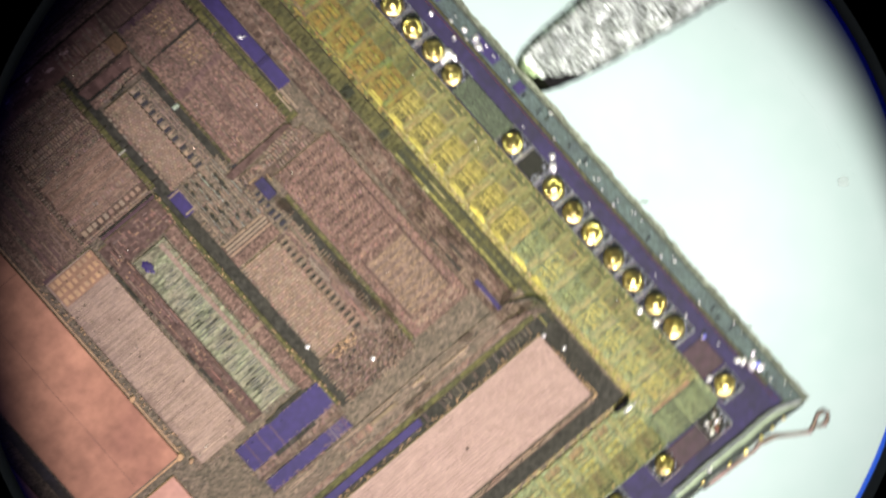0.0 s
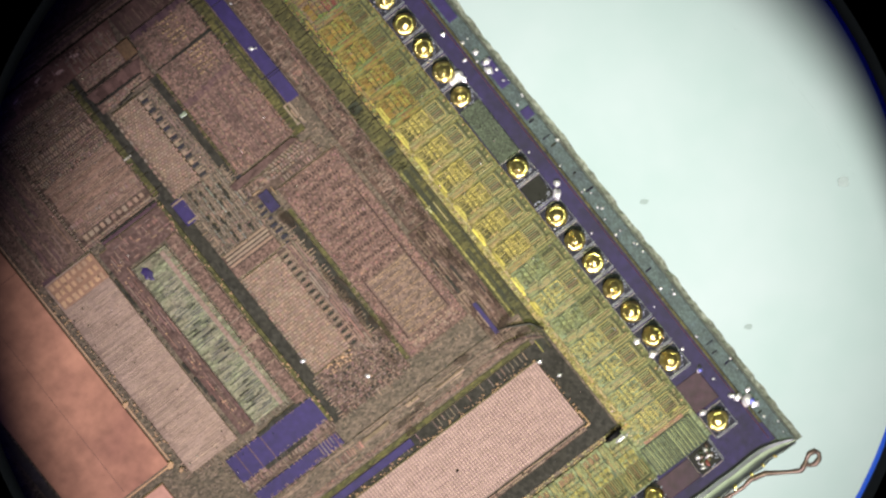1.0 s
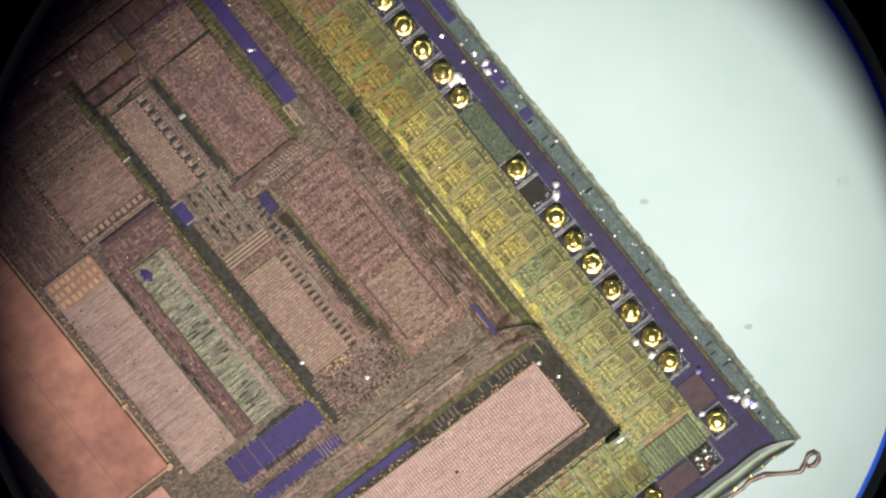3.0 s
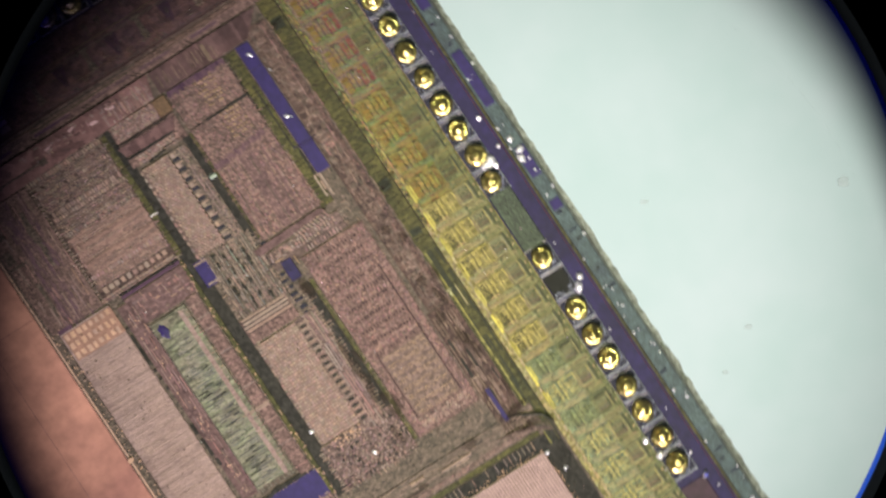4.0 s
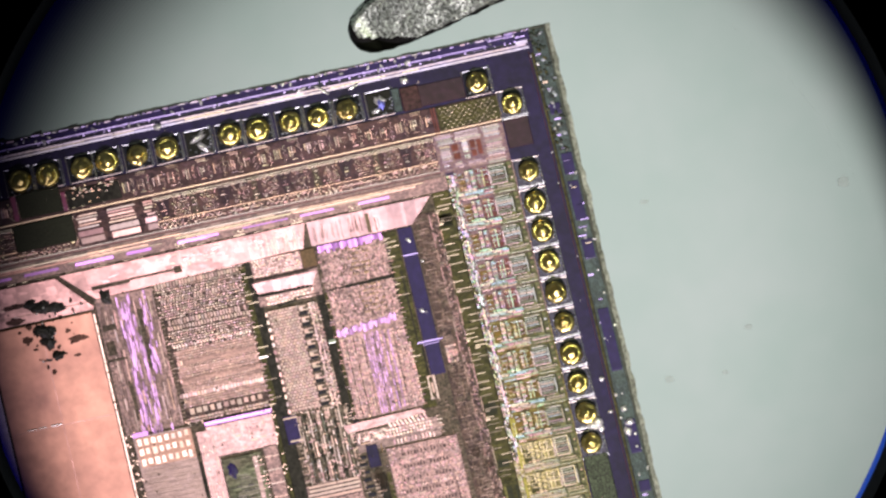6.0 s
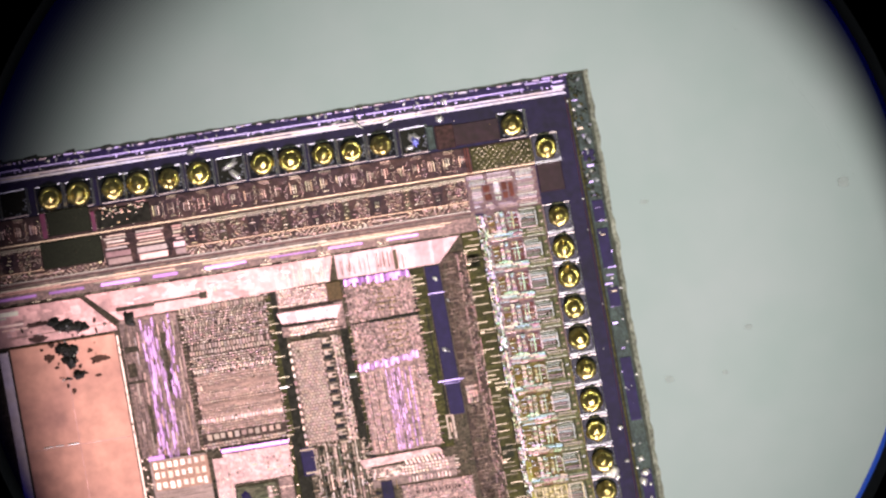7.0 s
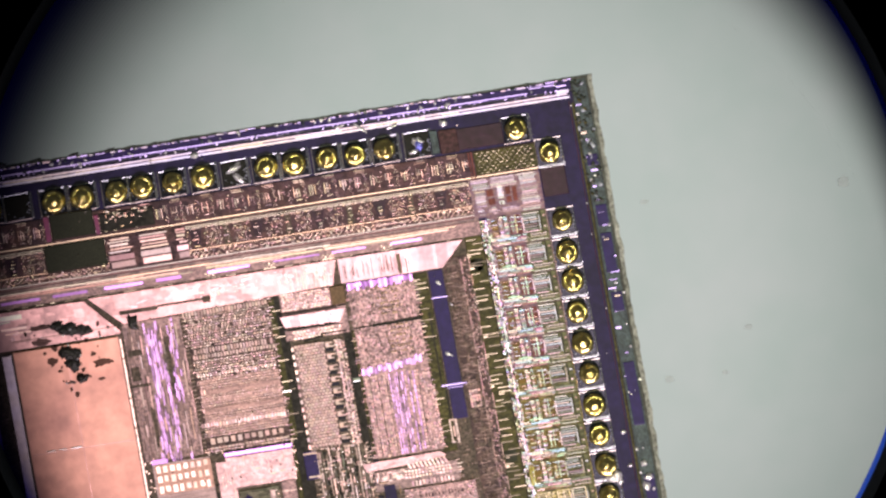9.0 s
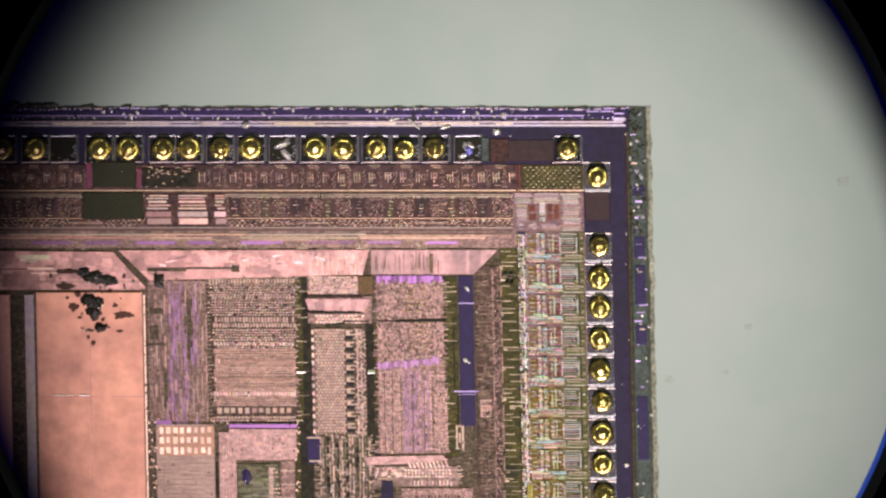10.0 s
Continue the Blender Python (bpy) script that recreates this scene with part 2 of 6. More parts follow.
    "m_straw": material("straw_metal", (0.290, 0.235, 0.060), 0, 0.27, 9, 0.2, 0.1, (0.220, 0.185, 0.056), 0.8, 0.35, spec=0.5, tint=0.30, brush=0.39, ior=1.75),
    "m_drab": material("pinkish_tan_wiring", (0.42, 0.335, 0.140), 0.05, 0.32, 9, 0.25, 0.1, (0.31, 0.28, 0.105), 0.8, 0.4, spec=0.5, tint=0.25, brush=0.39, ior=1.75),
    "m_amber": material("amber_wiring", (0.29, 0.195, 0.105), 0.4, 0.42, 9, 0.2, 0.1, (0.22, 0.145, 0.080), 0.7, 0.35),
    "m_scale": material("pale_beige_wiring", (0.265, 0.190, 0.130), 0.30, 0.36, 9, 0.2, 0.1, (0.215, 0.150, 0.104), 0.7, 0.3, tint=0.14, brush=0.39),
    "m_sage": material("sage_wiring", (0.165, 0.162, 0.128), 0.4, 0.45, 9, 0.2, 0.1, (0.17, 0.145, 0.115), 0.8, 0.3),
    "m_slate": material("slate_gap", (0.055, 0.062, 0.060), 0.2, 0.5, 9, 0.3, 0.1, (0.040, 0.046, 0.060), 0.8, 0.3, spec=0.2),
    "memory": material("beige_memory_bed", (0.112, 0.076, 0.054), 0.25, 0.40, 4, 0.2, 0.3, (0.088, 0.060, 0.043), 0.8, spec=0.2, brush=0.39),
    "copper_plate": material("orange_brown_plate", (0.24, 0.145, 0.095), 0.35, 0.38, 9, 0.2, 0.12, (0.19, 0.115, 0.07), 0.8, spec=0.2, brush=0.39),
    "crimson": material("crimson_film", (0.115, 0.016, 0.042), 0.3, 0.40, 9, 0.2, 0.1, (0.075, 0.016, 0.050), 0.8, spec=0.2, brush=0.39),
    "char": material("glossy_char", (0.006, 0.006, 0.005), 0.1, 0.38, 4, 0.5, 1.0, (0.014, 0.010, 0.007), 0.8),
    "orange_implant": material("orange_brown_implant", (0.165, 0.104, 0.024), 0.1, 0.5, 5, 0.3, 0.2, (0.125, 0.088, 0.024), 0.7, 0.3, spec=0.2),
    "navy": material("dark_navy_gap", (0.012, 0.011, 0.026), 0, 0.5, 6, 0.4, 0.1, (0.016, 0.016, 0.014), 0.8, spec=0.25),
    "glossy_rose": material("glossy_rose_plate", (0.120, 0.080, 0.067), 0.58, 0.30, 6, 0.3, 0.1, (0.092, 0.062, 0.050), 0.9, spec=0.15, patch=(10, 6, 0.25), brush=0.39),
    "m_blush": material("pale_pink_wiring", (0.36, 0.245, 0.225), 0.4, 0.45, 9, 0.1, 0.1, (0.31, 0.21, 0.19), 0.6, 0.10),
    "rust": material("rust_red_implant", (0.185, 0.056, 0.044), 0.2, 0.5, 5, 0.3, 0.2, (0.120, 0.046, 0.038), 0.7, 0.3, spec=0.2),
    "scorched_red": material("dark_red_gap", (0.030, 0.015, 0.013), 0.1, 0.5, 5, 0.4, 0.1, (0.018, 0.012, 0.016), 0.8, spec=0.2),
    "gold": material("gold_wire", (0.92, 0.78, 0.30), 1.0, 0.30, 5, 0.2, 0.5, (0.62, 0.47, 0.15), 0.8),
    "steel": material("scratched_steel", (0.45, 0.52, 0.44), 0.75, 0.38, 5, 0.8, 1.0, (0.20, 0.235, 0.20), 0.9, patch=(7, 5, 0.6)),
    # black for dark crumbs, and for the shade painted on the needle
    "tip": material("black_crumb_and_needle_shade", (0.006, 0.006, 0.006), 0.1, 0.62, 8, 0.3, 0.3, spec=0.12),
    "bronze_implant": material("bronze_implant", (0.150, 0.085, 0.050), 0.4, 0.45, 5, 0.3, 0.2, (0.10, 0.065, 0.040), 0.7, 0.3),
    "spark_blue": material("blue_debris", (0.25, 0.27, 0.90), 0.6, 0.3, 5, 0.2, 0.5, None, 0.3, 0.2),
    "spark": material("bright_debris", (0.80, 0.80, 0.82), 0.6, 0.3, 5, 0.2, 0.5, None, 0.3, 0.2),
}

def thinned(m, amount):
    """Let part of the light through a dusty or smoky surface."""
    tree = m.node_tree
    mix, clear = tree.nodes.new("ShaderNodeMixShader"), tree.nodes.new("ShaderNodeBsdfTransparent")
    mix.inputs[0].default_value = amount
    tree.links.new(clear.outputs[0], mix.inputs[1])
    tree.links.new(tree.nodes["Principled BSDF"].outputs[0], mix.inputs[2])
    tree.links.new(mix.outputs[0], tree.nodes["Material Output"].inputs["Surface"])


thinned(M["dust"], 0.2)
thinned(M["scorch"], 0.72)
thinned(M["smudge"], 0.38)

# ---- builders ----
def plan(u, v):
    """The place of layout (u, v) in the die's own space."""
    return ((u + SKEW * (v - 313) - 784) * UNIT * GROW, (441 - v) * UNIT * GROW)


def mesh_of(name, verts, faces, smooth=False):
    me = bpy.data.meshes.new(name)
    me.from_pydata([tuple(map(float, p)) for p in verts], [], [tuple(int(i) for i in f) for f in faces])
    me.update()
    me.shade_smooth() if smooth else me.shade_flat()
    return me


def piece(name, me, mat, parent=None, label="", kind=""):
    if not me.materials:
        me.materials.append(mat)
    ob = new(name, me)
    if parent:
        ob.parent = parent
    return tagged(ob, label, "", "", kind)


def prisms(rects, z, h, inset=0.8, steep=9.0):
    """Low ridges with sloping sides, one for each rect (u0, v0, u1, v1), standing at height z."""
    r = np.array(rects, float).reshape(-1, 4)
    n = len(r)
    half = np.minimum(np.abs(r[:, 2] - r[:, 0]), np.abs(r[:, 3] - r[:, 1])) / 2
    ins = np.minimum(inset, half * 0.85)
    hs = np.minimum(h, ins * steep * np.random.RandomState(n).uniform(0.7, 1.3, n))
    v = np.zeros((n, 8, 3))
    for k, (a, b) in enumerate(((0, 3), (2, 3), (2, 1), (0, 1))):
        sa, sb = (1 if a == 0 else -1), (1 if b == 1 else -1)
        for top in (0, 1):
            u, w = r[:, a] + sa * ins * top, r[:, b] + sb * ins * top
            v[:, k + 4 * top, 0] = (u + SKEW * (w - 313) - 784) * UNIT * GROW
            v[:, k + 4 * top, 1] = (441 - w) * UNIT * GROW
            v[:, k + 4 * top, 2] = (z + hs * top) * UNIT
    f = np.array([(4, 5, 6, 7), (0, 1, 5, 4), (1, 2, 6, 5), (2, 3, 7, 6), (3, 0, 4, 7)])
    faces = (f[None] + 8 * np.arange(n)[:, None, None]).reshape(-1, 4)
    me = bpy.data.meshes.new("ridges")
    me.vertices.add(8 * n)
    me.vertices.foreach_set("co", v.reshape(-1))
    me.loops.add(20 * n)
    me.loops.foreach_set("vertex_index", faces.reshape(-1).astype(np.int32))
    me.polygons.add(5 * n)
    me.polygons.foreach_set("loop_start", np.arange(0, 20 * n, 4, dtype=np.int32))
    me.update(calc_edges=True)
    me.shade_flat()
    return me


def cut_rows(rng, box, pitch, width, run, gap, upright=False, wobble=0.0):
    """Rows of broken strips that fill a box."""
    u0, v0, u1, v1 = box
    if upright:
        u0, v0, u1, v1 = v0, u0, v1, u1
    found, w = [], v0 + pitch / 2
    while w < v1 - width / 2:
        u = u0 + rng.uniform(0, gap[1])
        while u < u1 - 2:
            e = min(u + rng.uniform(*run), u1)
            t = width * rng.uniform(0.75, 1.25) / 2
            c = w + rng.uniform(-wobble, wobble)
            found.append((c - t, u, c + t, e) if upright else (u, c - t, e, c + t))
            u = e + rng.uniform(*gap)
        w += pitch
    return found


def scatter(rng, box, count, long=(5, 22), thin=(1.6, 3.2), upright=0.5):
    """Short strips at random places in a box, along both axes."""
    found = []
    for _ in range(count):
        u, v = rng.uniform(box[0], box[2]), rng.uniform(box[1], box[3])
        a, b = rng.uniform(*long), rng.uniform(*thin)
        if rng.random() < upright:
            a, b = b, a
        found.append((u, v, min(u + a, box[2] + 3), min(v + b, box[3] + 3)))
    return found


def comb(u, v0, v1, pitch, length, thick, rng, spread=0.3):
    """Teeth along an upright edge."""
    found, v = [], v0
    while v < v1:
        e = length * rng.uniform(1 - spread, 1 + spread)
        found.append((min(u, u + e), v, max(u, u + e), v + thick))
        v += pitch
    return found


def grid(box, pu, pv, fu, fv):
    return [(u, v, u + fu, v + fv) for u in np.arange(box[0], box[2] - fu, pu) for v in np.arange(box[1], box[3] - fv, pv)]


def fringe(rng, box, pitch, reach, thick, sides="nesw"):
    """Short stubs that stick out all round a box."""
    u0, v0, u1, v1 = box
    found = []
    for side in sides:
        a, b = (u0, u1) if side in "ns" else (v0, v1)
        w = a
        while w < b:
            e, t = reach * rng.uniform(0.2, 1.3), thick * rng.uniform(0.6, 1.3)
            found.append({"n": (w, v0 - e, w + t, v0 + 2), "s": (w, v1 - 2, w + t, v1 + e), "w": (u0 - e, w, u0 + 2, w + t), "e": (u1 - 2, w, u1 + e, w + t)}[side])
            w += pitch * rng.uniform(0.4, 2.0)
    return found


die = new("silicon_die")
tagged(die, "bare silicon chip die with gold ball bonds along its edges", "chip die")
TOP = DIE_H


def ticks(rng, box, pu, pv, w, h, chance=1.0, stagger=0.0, loose=0.3):
    """Small bars on a slightly uneven grid."""
    found = []
    for k, v in enumerate(np.arange(box[1], box[3] - h, pv)):
        for u in np.arange(box[0] + stagger * (k % 2), box[2] - w * 0.6, pu):
            if rng.random() < chance:
                a, b = u + rng.uniform(-loose, loose), v + rng.uniform(-loose, loose)
                found.append((a, b, a + w * rng.uniform(0.85, 1.15), b + h * rng.uniform(0.85, 1.15)))
    return found


def block(name, box, mat, h=3.0, inset=1.5, label="", z=TOP, parent=None):
    return piece(name, prisms([box], z, h, inset), M[mat], parent or die, label)


def lines(name, rects, mat, parent, z=TOP + 3, h=2.0, inset=1.4, label=""):
    return piece(name, prisms(rects, z, h, inset, 0.42), M[mat], parent, label, "stuff")


def lump(name, u, v, ru, rv, h, mat, seed, label, turn=0.0, z=TOP + 6):
    """A low uneven crumb."""
    verts, faces, steps = [], [], 14
    for k, (r, t) in enumerate(((1.0, 0.0), (0.85, 0.6), (0.45, 0.95))):
        for s in range(steps):
            a = 2 * math.pi * s / steps
            j = 1 + 0.75 * noise.noise((seed * 3.1 + 2.3 * math.cos(a), 2.3 * math.sin(a), k * 1.4))
            p, q = ru * r * j * math.cos(a), rv * r * j * math.sin(a)
            c, d = math.cos(turn), math.sin(turn)
            verts.append((*plan(u + p * c - q * d, v - p * d - q * c), (z + h * t) * UNIT))
    verts.append((*plan(u, v), (z + h) * UNIT))
    for k in range(2):
        for s in range(steps):
            faces.append((k * steps + s, k * steps + (s + 1) % steps, (k + 1) * steps + (s + 1) % steps, (k + 1) * steps + s))
    faces += [(2 * steps + s, 2 * steps + (s + 1) % steps, 3 * steps) for s in range(steps)]
    return piece(name, mesh_of(name, verts, faces, mat == "tip"), M[mat], die, label)


# ---- stage ----
def stage():
    """A frosted plate, lit from below: its clear underside lets the light in."""
    frost = bpy.data.materials.new("frosted_plate")
    clear = bpy.data.materials.new("clear_plate")
    for m, kind in ((frost, "ShaderNodeBsdfTranslucent"), (clear, "ShaderNodeBsdfTransparent")):
        m.use_nodes = True
        n = m.node_tree.nodes
        n.remove(n["Principled BSDF"])
        sh = n.new(kind)
        m.node_tree.links.new(sh.outputs[0], n["Material Output"].inputs["Surface"])
        if m is frost:
            where, tex, ramp = n.new("ShaderNodeTexCoord"), n.new("ShaderNodeTexNoise"), n.new("ShaderNodeMix")
            tex.inputs["Scale"].default_value, tex.inputs["Detail"].default_value = 1 / (330 * UNIT), 3
            ramp.data_type = "RGBA"
            ramp.inputs[6].default_value, ramp.inputs[7].default_value = (0.71, 0.82, 0.765, 1), (0.90, 0.915, 0.905, 1)
            m.node_tree.links.new(where.outputs["Object"], tex.inputs["Vector"])
            small, both = n.new("ShaderNodeTexNoise"), n.new("ShaderNodeMath")
            small.inputs["Scale"].default_value, small.inputs["Detail"].default_value = 1 / (95 * UNIT), 2
            m.node_tree.links.new(where.outputs["Object"], small.inputs["Vector"])
            both.operation = "MULTIPLY_ADD"
            both.inputs[1].default_value = 1.3
            m.node_tree.links.new(tex.outputs["Fac"], both.inputs[0])
            spread = n.new("ShaderNodeMath")
            spread.operation = "MULTIPLY_ADD"
            spread.inputs[1].default_value, spread.inputs[2].default_value = 0.5, -0.4
            m.node_tree.links.new(small.outputs["Fac"], spread.inputs[0])
            m.node_tree.links.new(spread.outputs[0], both.inputs[2])
            m.node_tree.links.new(both.outputs[0], ramp.inputs[0])
            m.node_tree.links.new(ramp.outputs[2], sh.inputs["Color"])
    w, t = 0.03, 0.0015
    v = [(x, y, z) for z in (-t, 0.0) for x, y in ((-w, -w), (w, -w), (w, w), (-w, w))]
    me = mesh_of("stage", v, [(3, 2, 1, 0), (4, 5, 6, 7), (0, 1, 5, 4), (1, 2, 6, 5), (2, 3, 7, 6), (3, 0, 4, 7)])
    me.materials.append(clear)
    me.materials.append(frost)
    me.polygons[1].material_index = 1
    tagged(new("stage", me), "pale frosted microscope stage plate lit from below", "stage", "", "structure")


stage()

# ---- the die's body ----
EDGE_U0, EDGE_U1, EDGE_V0, EDGE_V1 = -430.0, 1143.0, 192.0, 1763.0


def body():
    rng = random.Random(3)
    ring = []
    for a, b, n in (((EDGE_U0, EDGE_V0), (EDGE_U1, EDGE_V0), 220), ((EDGE_U1, EDGE_V0), (EDGE_U1, EDGE_V1), 240),
                    ((EDGE_U1, EDGE_V1), (EDGE_U0, EDGE_V1), 160), ((EDGE_U0, EDGE_V1), (EDGE_U0, EDGE_V0), 60)):
        for i in range(n):
            f = i / n
            j = 0 if i == 0 else 1.6 * noise.noise((7 * a[0] + i * 0.35, a[1], 0)) + 2.0 * noise.noise((a[0] + i * 0.07, a[1], 5)) + rng.uniform(-0.5, 0.5)
            du, dv = (b[0] - a[0]), (b[1] - a[1])
            L = math.hypot(du, dv)
            ring.append((a[0] + du * f - dv / L * j, a[1] + dv * f + du / L * j))
    n, verts = len(ring), []
    for z, grow in ((0, 6.0), (TOP - 9, 8.0), (TOP - 3, 2.0), (TOP, 0.0)):
        cu, cv = (EDGE_U0 + EDGE_U1) / 2, (EDGE_V0 + EDGE_V1) / 2
        for u, v in ring:
            k = 1 + grow / 790
            k += 0.004 * (grow > 4) * noise.noise((u * 0.05, v * 0.05, z * 0.1))
            x, y = plan(cu + (u - cu) * k, cv + (v - cv) * (1 + 0.2 * (k - 1)))
            verts.append((x, y, z * UNIT))
    faces = [(l * n + i, l * n + (i + 1) % n, (l + 1) * n + (i + 1) % n, (l + 1) * n + i) for l in range(3) for i in range(n)]
    faces = [f[::-1] for f in faces] + [tuple(range(3 * n, 4 * n))[::-1], tuple(range(n))]
    me = mesh_of("body", verts, faces)
    me.materials.append(M["silicon"])
    me.materials.append(M["sawn"])
    for p in me.polygons:
        p.material_index = int(len(p.vertices) == 4)
    return piece("body", me, None, die, "dark silicon body with a grey sawn, chipped edge")


body()

# ---- the die's base sheets ----
oxide = block("oxide_sheet", (-420, 214, 1112, 1738), "oxide", 1.0, 0.5, "violet oxide sheet")
block("scribe_lane", (1113, 196, 1139, 1758), "scribe", 1.0, 1.0, "teal scribe lane")
block("guard_strip", (1107, 236, 1111.5, 1700), "olive", 1.4, 0.6, "thin olive guard strip", TOP + 1)
block("scribe_lane", (-420, 195, 1111, 212), "oxide_blue", 1.0, 1.0, "blue-violet scribe lane")
block("scribe_lane", (-420, 1740, 1111, 1760), "scribe", 1.0, 1.0, "teal scribe lane")
core = block("core_sheet", (-420, 412, 912, 1562), "umber", 2.0, 0.7, "brown core circuitry")


def seal():
    rng = random.Random(11)
    broad = [(-420, 217.6, 1102, 220.6), (-420, 223.0, 1106, 226.6), (1085, 211, 1106, 217)]
    lines("seal_ring", broad, "m_seal", die, TOP + 1, 2.2, 1.3, "pale metal seal line")
    lines("seal_ring", [(-420, 207, 1034, 209), (1038, 199.4, 1084, 201.4), (1086, 203, 1104, 205)], "m_violet", die, TOP + 1, 2, 1.0, "bright lavender metal seal line")
    lines("seal_ring", [(u2, 221.2, u2 + rng.uniform(20, 120), 222.4) for u2 in range(-420, 1000, 130)], "m_gold", die, TOP + 1, 2, 1.0, "thin gold seal line")
    side = []
    u = -420
    while u < 1110:
        e = u + rng.choice((rng.uniform(2, 6), rng.uniform(3, 16)))
        c = 194.6 + 1.2 * math.sin(u * 0.021) + rng.uniform(-0.8, 0.8)
        if rng.random() < 0.85:
            side.append((u, c, e, c + rng.uniform(1.2, 3.0)))
        u = e + rng.uniform(0.5, 5)
    lines("edge_line", side[::2], "m_seal", die, TOP + 1, 2.5, 1.0, "bright serrated metal along the sawn edge")
    lines("edge_line", side[1::2], "m_violet", die, TOP + 1, 2.5, 1.0, "bright serrated metal along the sawn edge")
    chips = [(u2, 210 + rng.uniform(-1.5, 2.5), u2 + rng.uniform(1.5, 4), 211.6 + rng.uniform(0, 3)) for u2 in np.arange(-420, 1090, 9.0) if rng.random() < 0.5]
    lines("edge_fleck", chips, "m_violet", die, TOP + 1, 1.5, 0.8)
    v, marks, warm = 240, [], []
    while v < 1750:
        if rng.random() < (0.85 if v < 760 else 0.35):
            a = rng.uniform(1114, 1124)
            (marks if rng.random() < 0.75 else warm).append((a, v, a + rng.uniform(5, 16), v + rng.uniform(1.4, 3.6)))
        v += rng.uniform(8, 32)
    lines("test_mark", marks, "m_violet", die, TOP + 2, 1.5, 0.9, "broken silvery test marks in the scribe lane")
    lines("test_mark", warm, "m_tie", die, TOP + 2, 1.5, 0.9, "gilt test marks in the scribe lane")
    sheets = [(1117, a, 1136, b) for a, b in ((420, 458), (470, 540), (575, 610), (700, 812), (900, 960), (1010, 1030), (330, 350))]
    lines("test_plate", sheets, "oxide_blue", die, TOP + 2, 1.0, 0.8)
    thin = [(1103, 232, 1104.2, 1730)]
    piece("seal_ring", prisms(thin, TOP + 1, 1.5, 0.9), M["rust"], die, "thin rust-red seal line")


seal()

# ---- bond pads and gold balls ----
PITCH = 54.4
RIGHT = [314] + [438 + PITCH * k for k in range(10)] + [1088, 1195, 1247, 1300, 1355, 1409, 1464, 1518, 1650]
RIGHT_BARE = [1140]
UPPER = [1003, 772, 719, 667, 611, 559, 449, 394, 339, 293, 234, 182, 70, 12, -45, -100]
UPPER_BARE = [829, 504, 119]
PAD_REF = (1054.0, 438.0)


def lathe(profile, steps, name, smooth=True):
    verts, faces = [], []
    for r, z in profile:
        for s in range(steps):
            a = 2 * math.pi * s / steps
            verts.append((r * math.cos(a) * UNIT, r * math.sin(a) * UNIT, z * UNIT))
    for k in range(len(profile) - 1):
        for s in range(steps):
            faces.append((k * steps + s, k * steps + (s + 1) % steps, (k + 1) * steps + (s + 1) % steps, (k + 1) * steps + s))
    faces.append(tuple(range(steps))[::-1])
    faces.append(tuple(range((len(profile) - 1) * steps, len(profile) * steps)))
    return mesh_of(name, verts, faces, smooth)


